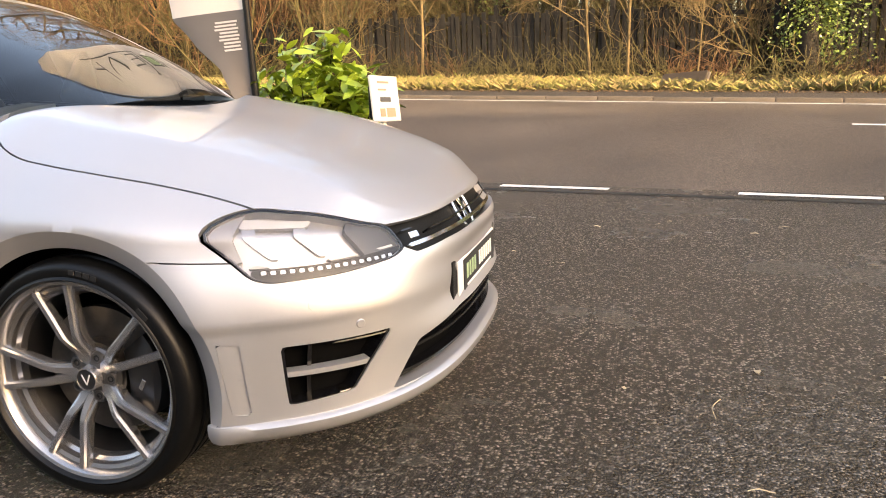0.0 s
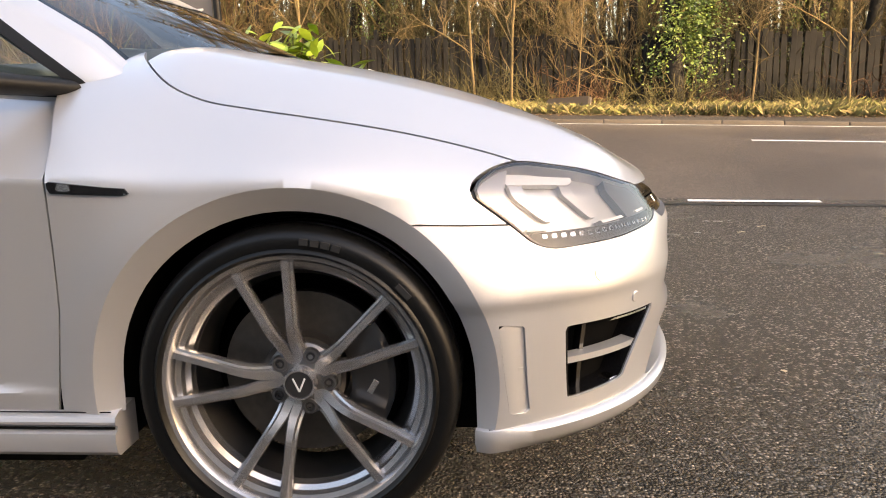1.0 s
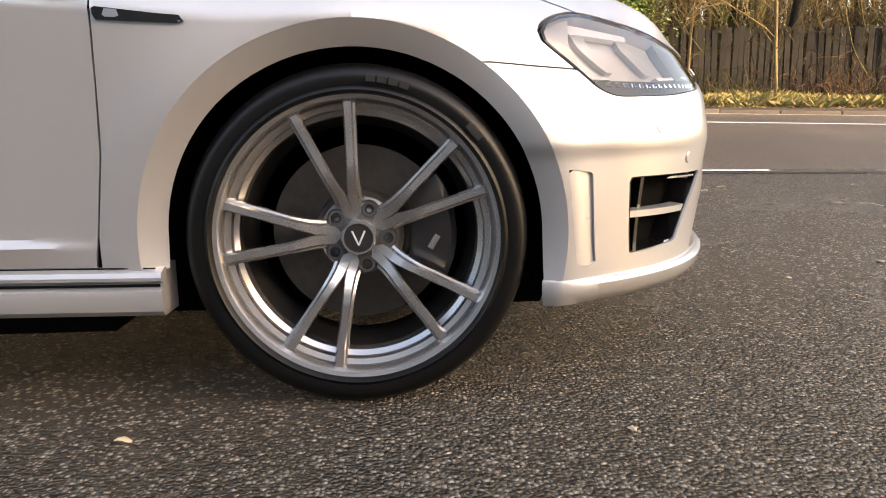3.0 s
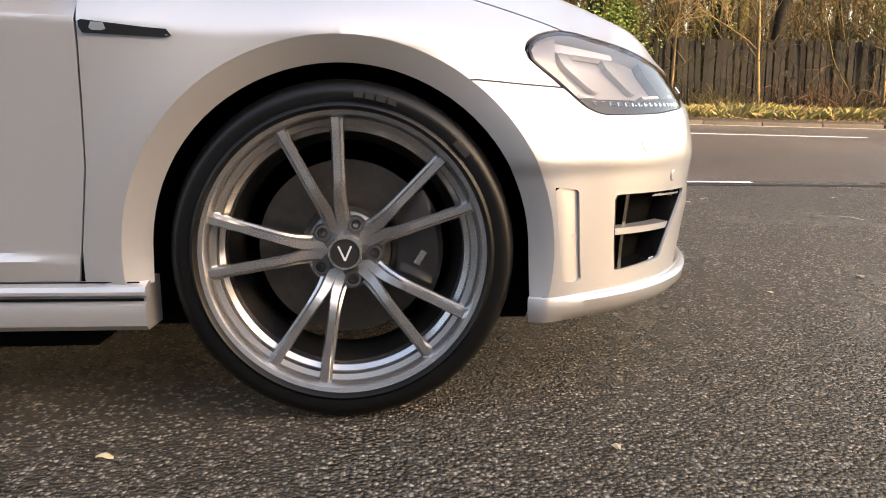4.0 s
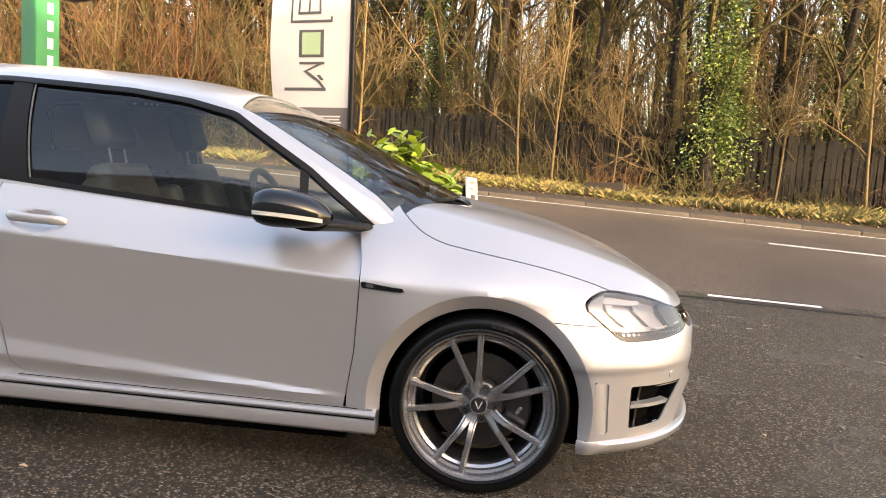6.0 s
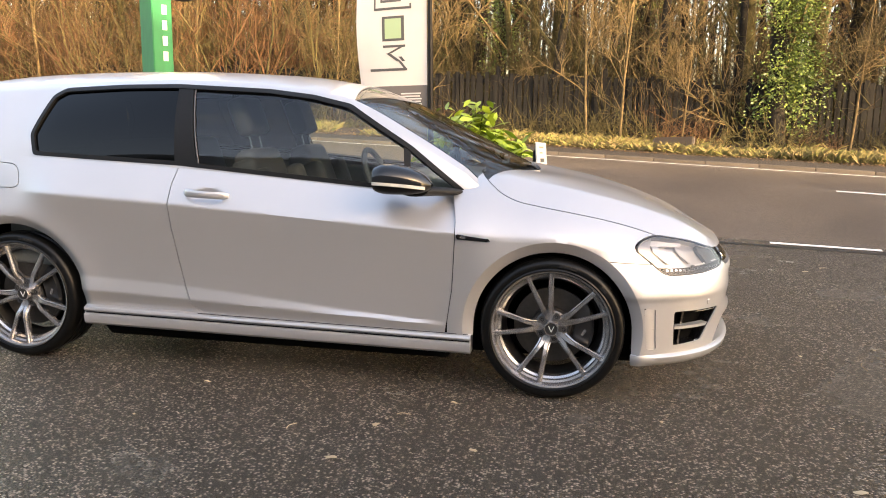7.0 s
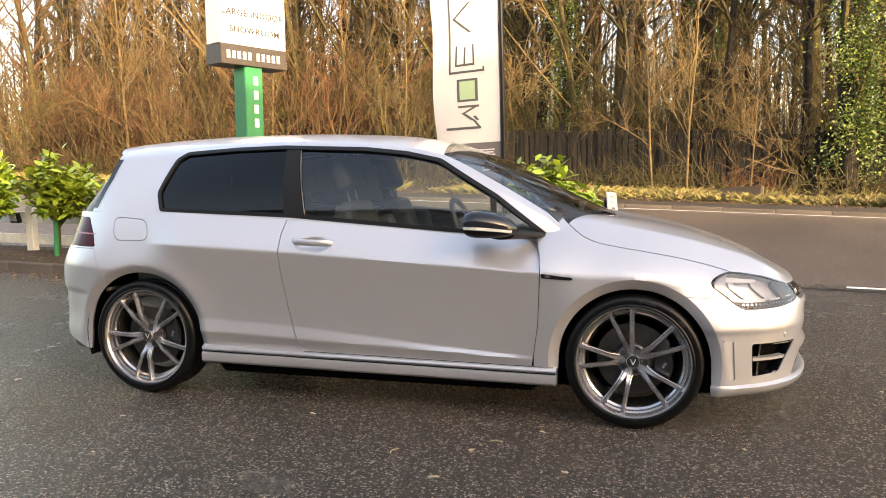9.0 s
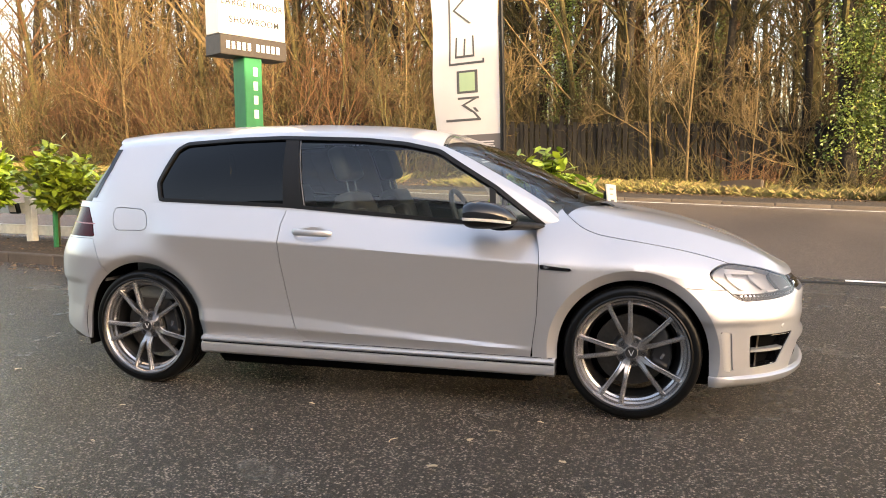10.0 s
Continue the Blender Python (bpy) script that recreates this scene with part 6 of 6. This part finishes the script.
# ---- feather flag ----
def build_flag():
    root = thing("feather_flag", "tall white advertising flag with a grey foot on a black pole", "flag", uv(2.0, -1.6, 0.1))
    pole = [(uv(2.0, -1.60 - 0.02 * (t * 5) - 0.055 * max(0, t - 0.55) ** 2 * 25, 0.05 + 4.6 * t)) for t in np.linspace(0, 1, 24)]
    tube("pole", pole, [0.028 - 0.016 * i / 23 for i in range(24)], BLACK_TRIM, root, 8)
    nz, nv = 60, 14

    def cloth(z, f):
        """Place at height z, f from the pole (0) to the free edge (1)."""
        t = (z - 0.05) / 4.6
        v0 = -1.60 - 0.02 * (t * 5) - 0.055 * max(0, t - 0.55) ** 2 * 25 - 0.03
        width = float(np.interp(z, [0.90, 1.0, 1.16, 1.30, 1.40, 1.50, 2.0, 2.76, 3.6, 4.2, 4.5], [0.04, 0.10, 0.20, 0.40, 0.50, 0.62, 0.66, 0.70, 0.66, 0.45, 0.20]))
        wave = 0.035 * math.sin(z * 2.2 + f * 2.6) * f + 0.02 * math.sin(z * 5.1 + 1.0) * f * f
        pull = 0.05 * math.sin(z * 2.6) * f
        return uv(2.0 + wave - 0.06 * f * ease(1.6, 0.9, z), v0 - width * f + pull * 0.3, z - 0.02 * f)

    def sheet(name, z0, z1, f0, f1, mat, lift, n1=40, n2=10, parent=root, skew=0.0):
        verts, faces = [], []
        for i in range(n1 + 1):
            for j in range(n2 + 1):
                z = z0 + (z1 - z0) * i / n1
                f = f0 + (f1 - f0) * j / n2 + skew * i / n1
                p = cloth(z, f)
                verts.append(p - RN * lift)
        k = n2 + 1
        for i in range(n1):
            for j in range(n2):
                faces.append((i * k + j, i * k + j + 1, (i + 1) * k + j + 1, (i + 1) * k + j))
        ob = mesh_object(name, verts, faces, mat, parent, smooth=80)
        return ob
    white = sheet("flag_cloth", 1.515, 4.5, 0, 1, FLAG_WHITE, 0.0, 70, 14)
    sheet("flag_foot", 0.90, 1.515, 0, 1, FLAG_GREY, 0.0, 24, 14)
    # plain strokes of the lettering, and the green square
    for z0, z1, f0, f1, sk, mt in ((1.642, 1.664, 0.28, 0.82, 0.0, INK_GREY), (1.664, 1.720, 0.29, 0.33, 0.07, INK_GREY), (1.720, 1.790, 0.36, 0.42, 0.15, INK_GREY), (1.720, 1.760, 0.30, 0.345, 0.05, INK_GREY), (1.790, 1.838, 0.49, 0.55, -0.16, INK_GREY), (1.838, 1.858, 0.295, 0.61, 0.0, INK_GREY),
                                   (1.892, 2.098, 0.305, 0.615, 0.0, INK_GREY), (1.912, 2.078, 0.345, 0.575, 0.0, INK_GREEN),
                                   (2.152, 2.172, 0.205, 0.735, 0.0, INK_GREY), (2.172, 2.195, 0.205, 0.23, 0.0, INK_GREY), (2.172, 3.15, 0.71, 0.735, 0.0, INK_GREY),
                                   (2.215, 2.235, 0.345, 0.64, 0.0, INK_GREY), (2.235, 2.405, 0.615, 0.64, -0.01, INK_GREY), (2.235, 2.385, 0.485, 0.51, -0.01, INK_GREY), (2.235, 2.405, 0.345, 0.37, 0.01, INK_GREY),
                                   (2.515, 2.650, 0.385, 0.425, 0.25, INK_GREY), (2.650, 2.785, 0.635, 0.675, -0.25, INK_GREY), (2.90, 2.92, 0.345, 0.64, 0.0, INK_GREY), (2.92, 3.10, 0.48, 0.51, 0.0, INK_GREY)):
        sheet("letter_bar", z0, z1, f0, f1, mt, 0.004 if mt is INK_GREY else 0.006, 6, 3, white, sk)
    for i in range(9):
        sheet("letter_bar", 1.262 + i * 0.0225, 1.274 + i * 0.0225, 0.10 + 0.02 * (i % 2), 0.48 - 0.03 * (i % 3), FLAG_WHITE, 0.004, 2, 4, root)
    bm = bmesh.new()
    box(bm, (0.4, 0.4, 0.07), Matrix.Translation(uv(2.0, -1.6, 0.13)), bevel=0.02)
    part("flag_base", bm, BLACK_TRIM, root)


build_flag()


# ---- roadside sign ----
def build_sign():
    m = Matrix.Translation(uv(1.92, -4.50, 0.0)) @ pose(0, 0, 0, 0, 0, 63.0)
    root = thing("roadside_sign", "green wooden post carrying a white board and a dark number board", "sign", uv(1.92, -4.50, 0.1))
    bm = bmesh.new()
    box(bm, (0.215, 0.215, 2.40), m @ Matrix.Translation((0, 0, 1.20)), bevel=0.010)
    post = part("post", bm, GREEN_POST, root, "green painted square post")
    for hh in (2.22, 2.075, 1.93, 1.785, 1.55, 1.405, 1.26):
        bm = bmesh.new()
        box(bm, (0.05, 0.004, 0.088), m @ Matrix.Translation((0.02, -0.109, hh)), bevel=0.001)
        part("letter_bar", bm, INK_WHITE, post)
    bm = bmesh.new()
    box(bm, (0.80, 0.28, 0.20), m @ Matrix.Translation((0.0, 0.0, 2.46)), bevel=0.006)
    dark = part("number_board", bm, SIGN_DARK, root, "dark brown board with pale bars")
    x = -0.315
    for i in range(11):
        if i == 5:
            x += 0.04
            continue
        bm = bmesh.new()
        box(bm, (0.036, 0.004, 0.075), m @ Matrix.Translation((x, -0.142, 2.46)), bevel=0.001)
        part("number_bar", bm, INK_WHITE, dark)
        x += 0.0625
    bm = bmesh.new()
    box(bm, (0.80, 0.25, 0.50), m @ Matrix.Translation((0.0, 0.0, 2.815)), bevel=0.006)
    white = part("white_board", bm, SIGN_WHITE, root, "white board with grey words")
    bm = bmesh.new()
    box(bm, (0.80, 0.25, 0.55), m @ Matrix.Translation((0.0, 0.0, 3.345)), bevel=0.006)
    part("upper_board", bm, SIGN_WHITE, root)
    face = m @ Matrix.Translation((0.0, -0.1315, 0)) @ pose(0, 0, 0, 90, 0, 0)
    for word, wx, wz in (("LARGE", -0.225, 2.885), ("INDOOR", 0.165, 2.885), ("SHOWROOM", 0.015, 2.715)):
        words("board_word", word, 0.092, face @ Matrix.Translation((wx, wz, 0)), INK_DARK, white)


build_sign()


# ---- laurel bushes ----
def leaf_mesh():
    verts, faces = [], []
    n = 5
    for i in range(n + 1):
        t = i / n
        w = 0.24 * math.sin(math.pi * min(max(t, 0.02), 0.98)) ** 0.8 * (1.1 - 0.4 * t)
        z = -0.16 * t * t
        verts += [(t, -w, z + 0.10 * w), (t, 0, z), (t, w, z + 0.10 * w)]
    for i in range(n):
        a = i * 3
        faces += [(a, a + 3, a + 4, a + 1), (a + 1, a + 4, a + 5, a + 2)]
    me = bpy.data.meshes.new("leaf")
    me.from_pydata(verts, [], faces)
    me.materials.append(LAUREL)
    me.polygons.foreach_set("use_smooth", [True] * len(me.polygons))
    return me


LEAF = leaf_mesh()


def laurel(u, v, foot, low, high, rx, ry, count, size, label, seed, fork=0.0):
    base = uv(u, v, foot)
    root = thing("laurel_bush", label, "bush", base, group="laurel bushes")
    w = Wood(seed)
    rng = random.Random(seed)
    tips = []
    for k in range(26):
        a, q = rng.uniform(0, 6.28), rng.random() ** 0.5
        c, s = math.cos(a) * rx * q, math.sin(a) * ry * q
        top = low + (high - low) * (1 - 0.45 * q * q) * rng.uniform(0.55, 1.05)
        start = base + Vector((c * 0.15, s * 0.15, 0)) * (1 - ease(0.0, 0.3, fork)) + Vector((0, 0, fork))
        end = Vector((base.x, base.y, 0)) + RV * c + RN * s + Vector((0, 0, top))
        pts = w.limb(start, end - start + Vector((0, 0, 0.25)), (end - start).length, 0.011, 0.004, 4, 6, 0.06)
        tips.append(pts)
    if fork:
        w.limb(base, (0, 0, 1), fork + 0.04, 0.02, 0.016, 6, 3, 0.01)
    mesh_object("branch", w.verts, w.faces, BARK_MOSS, root, smooth=80)
    verts, faces = [], []
    for i in range(count * 7):
        pts = tips[i % len(tips)]
        f = 1 - rng.random() * 0.75
        j = min(int(f * (len(pts) - 1)), len(pts) - 2)
        p = pts[j][0].lerp(pts[j + 1][0], f * (len(pts) - 1) - j)
        p = p + Vector((rng.gauss(0, 0.06), rng.gauss(0, 0.06), rng.gauss(0, 0.05)))
        p.z = max(p.z, low + rng.uniform(0, 0.1))
        m = Matrix.Translation(p) @ pose(0, 0, 0, rng.uniform(-50, 50), -rng.uniform(-35, 60), rng.uniform(0, 360)) @ Matrix.Scale(size * rng.uniform(0.7, 1.2), 4)
        b = len(verts)
        verts += [m @ v.co for v in LEAF.vertices]
        faces += [tuple(b + q for q in pl.vertices) for pl in LEAF.polygons]
    tagged(mesh_object("inner_leaves", verts, faces, LAUREL, root, smooth=80), kind="stuff")
    for i in range(count):
        pts = tips[i % len(tips)]
        f = 1 - rng.random() ** 1.5 * 0.72
        j = min(int(f * (len(pts) - 1)), len(pts) - 2)
        p = pts[j][0].lerp(pts[j + 1][0], f * (len(pts) - 1) - j)
        if p.z < low:
            p.z = low + rng.uniform(0, 0.25)
        a = rng.uniform(0, 6.28)
        elev = rng.uniform(-25, 55)
        ob = new("leaf", LEAF)
        ob.parent = root
        ob.matrix_parent_inverse = INV[root.name]
        k = size * rng.uniform(0.7, 1.3)
        ob.matrix_basis = Matrix.Translation(p) @ pose(0, 0, 0, rng.uniform(-40, 40), -elev, math.degrees(a)) @ Matrix.Scale(k, 4)


laurel(2.45, -1.42, 0.12, 0.45, 1.36, 0.56, 0.45, 300, 0.135, "bright green laurel bush with broad glossy leaves", 21)
laurel(2.55, -8.55, 0.12, 0.70, 1.58, 0.72, 0.50, 300, 0.15, "bright yellow-green laurel bush on a short stake", 22, 0.42)
laurel(2.55, -10.0, 0.12, 0.72, 1.56, 0.60, 0.50, 280, 0.15, "bright yellow-green laurel bush behind a low fence", 23, 0.42)
laurel(2.55, -6.8, 0.12, 0.70, 1.45, 0.6, 0.5, 200, 0.15, "bright yellow-green laurel bush behind a low fence", 24)


# ---- low white fence, stakes and lamp by the bed ----
def low_fence():
    root = thing("low_rail_fence", "low white-painted two-rail wooden fence beside the bed", "fence", uv(2.95, -9.0, 0.1))
    for v in (-12.8, -11.2, -9.68, -8.1, -6.6, -5.0):
        bm = bmesh.new()
        box(bm, (0.16, 0.10, 0.78), Matrix.Translation(uv(2.92, v, 0.46)) @ pose(0, 0, 0, 0, 0, -12), bevel=0.012)
        part("fence_post", bm, PALE_WOOD, root)
    for h, t in ((0.33, 0.15), (0.66, 0.17)):
        bm = bmesh.new()
        box(bm, (8.4, 0.035, t), Matrix.Translation(uv(2.99, -8.8, h)) @ pose(0, 0, 0, 0, 0, -12), bevel=0.006)
        part("fence_rail", bm, PALE_WOOD, root)


low_fence()
for v in (-8.55, -10.0):
    stake = thing("plant_stake", "short green stake holding up a laurel bush", "stake", uv(2.5, v, 0.1), group="stakes")
    bm = bmesh.new()
    box(bm, (0.05, 0.05, 0.62), Matrix.Translation(uv(2.5, v, 0.38)) @ pose(0, 0, 0, 0, 1.5, -12), bevel=0.006)
    part("stake", bm, GREEN_POST, stake)
flood = thing("flood_lamp", "small square floodlight on the low fence", "lamp", uv(2.88, -9.72, 0.6))
bm = bmesh.new()
box(bm, (0.20, 0.07, 0.16), Matrix.Translation(uv(2.84, -9.95, 0.66)) @ pose(0, 0, 0, 12, 0, -12), bevel=0.012)
part("lamp_body", bm, BLACK_TRIM, flood)
bm = bmesh.new()
box(bm, (0.15, 0.008, 0.11), Matrix.Translation(uv(2.802, -9.95, 0.66)) @ pose(0, 0, 0, 12, 0, -12), bevel=0.003)
part("lamp_glass", bm, SIGN_WHITE, flood)


# ---- price board beside the front laurel ----
def price_board():
    m = Matrix.Translation(uv(2.08, -0.66, 0.0)) @ pose(0, 0, 0, 0, 0, 80)
    root = thing("notice_board", "small white notice board with red and black writing on a stake", "sign", uv(2.05, -0.62, 0.0))
    bm = bmesh.new()
    box(bm, (0.34, 0.016, 0.28), m @ Matrix.Translation((0, 0, 0.915)) @ pose(0, 0, 0, -6, 2.5, 0), bevel=0.004)
    board = part("board", bm, SIGN_WHITE, root)
    f = m @ Matrix.Translation((0, 0, 0.915)) @ pose(0, 0, 0, -6, 2.5, 0)
    for x, z, w, h, mt in ((-0.02, 0.10, 0.14, 0.012, INK_RED), (-0.04, 0.055, 0.10, 0.010, INK_RED), (-0.01, -0.005, 0.13, 0.030, INK_GREY), (-0.06, -0.085, 0.06, 0.05, INK_RED), (0.045, -0.085, 0.11, 0.055, INK_RED)):
        bm = bmesh.new()
        box(bm, (w, 0.003, h), f @ Matrix.Translation((x, -0.0095, z)))
        part("letter_bar", bm, mt, board)
    bm = bmesh.new()
    box(bm, (0.04, 0.03, 0.80), m @ Matrix.Translation((0.0, 0.022, 0.40)), bevel=0.005)
    part("stake", bm, PALE_WOOD, root)
    bm = bmesh.new()
    box(bm, (0.09, 0.03, 0.20), m @ Matrix.Translation((-0.09, 0.030, 0.90)), bevel=0.010)
    part("bracket", bm, BLACK_TRIM, root)


price_board()


# ---- drain cover on the verge ----
m = Matrix.Translation(uv(12.75, -0.6, ground_z(12.75, -0.6) + 0.15)) @ pose(0, 0, 0, 24, -3, -12)
cover = thing("verge_slab", "tilted dark slab lying in the verge grass", "slab", uv(12.75, -0.6, ground_z(12.75, -0.6)))
bm = bmesh.new()
box(bm, (0.80, 0.50, 0.05), m, bevel=0.012)
part("slab", bm, SIGN_DARK, cover, "dark weathered slab")
bm = bmesh.new()
box(bm, (0.88, 0.58, 0.05), m @ Matrix.Translation((0, 0, -0.045)), bevel=0.012)
part("slab_frame", bm, KERB, cover)


# ---- straws, twigs and leaf scraps on the tarmac ----
def scraps():
    rng = random.Random(77)
    spots = [(1.59, -0.04, 0.16, 80), (2.64, 1.77, 0.13, -60), (-0.993, -1.387, 0.07, 75), (-1.56, -0.994, 0.03, 10), (-2.48, -1.25, 0.03, 60), (0.25, -1.75, 0.09, 50), (-0.4, -1.0, 0.03, 0), (1.4, -1.2, 0.12, 20)]
    for _ in range(100):
        spots.append((rng.uniform(-4.5, 3.5), rng.uniform(-2.7, 3.0), rng.uniform(0.015, 0.07), rng.uniform(0, 180)))
    for x, y, n, a in spots:
        if -3.4 < x < 0.9 and abs(y) < 0.92:
            continue
        d = Vector((math.cos(radians(a)), math.sin(radians(a)), 0))
        s = Vector((-d.y, d.x, 0))
        root = thing("straw" if n > 0.05 else "leaf_scrap", "thin pale straw lying on the tarmac" if n > 0.05 else "pale scrap of dead leaf lying on the tarmac", "litter", (x, y, 0), group="litter on the tarmac")
        w = 0.0022 if n > 0.05 else n * 0.3
        pts = [Vector((x, y, 0.004)) + d * n * (t - 0.5) + s * 0.12 * n * math.sin(3 * t) + Vector((0, 0, 0.003 * math.sin(5 * t))) for t in np.linspace(0, 1, 6)]
        verts, faces = [], []
        for i, p in enumerate(pts):
            k = w * (1 if n > 0.05 else math.sin(math.pi * (0.1 + 0.8 * i / 5)))
            verts += [p + s * k, p + Vector((0, 0, 0.0025)), p - s * k]
        for i in range(5):
            q = i * 3
            faces += [(q, q + 3, q + 4, q + 1), (q + 1, q + 4, q + 5, q + 2)]
        mesh_object("straw_stem" if n > 0.05 else "scrap", verts, faces, PALE_STRAW, root)


PALE_STRAW = material("pale_straw", (0.45, 0.36, 0.23), 0.8, vary=0.3)
scraps()
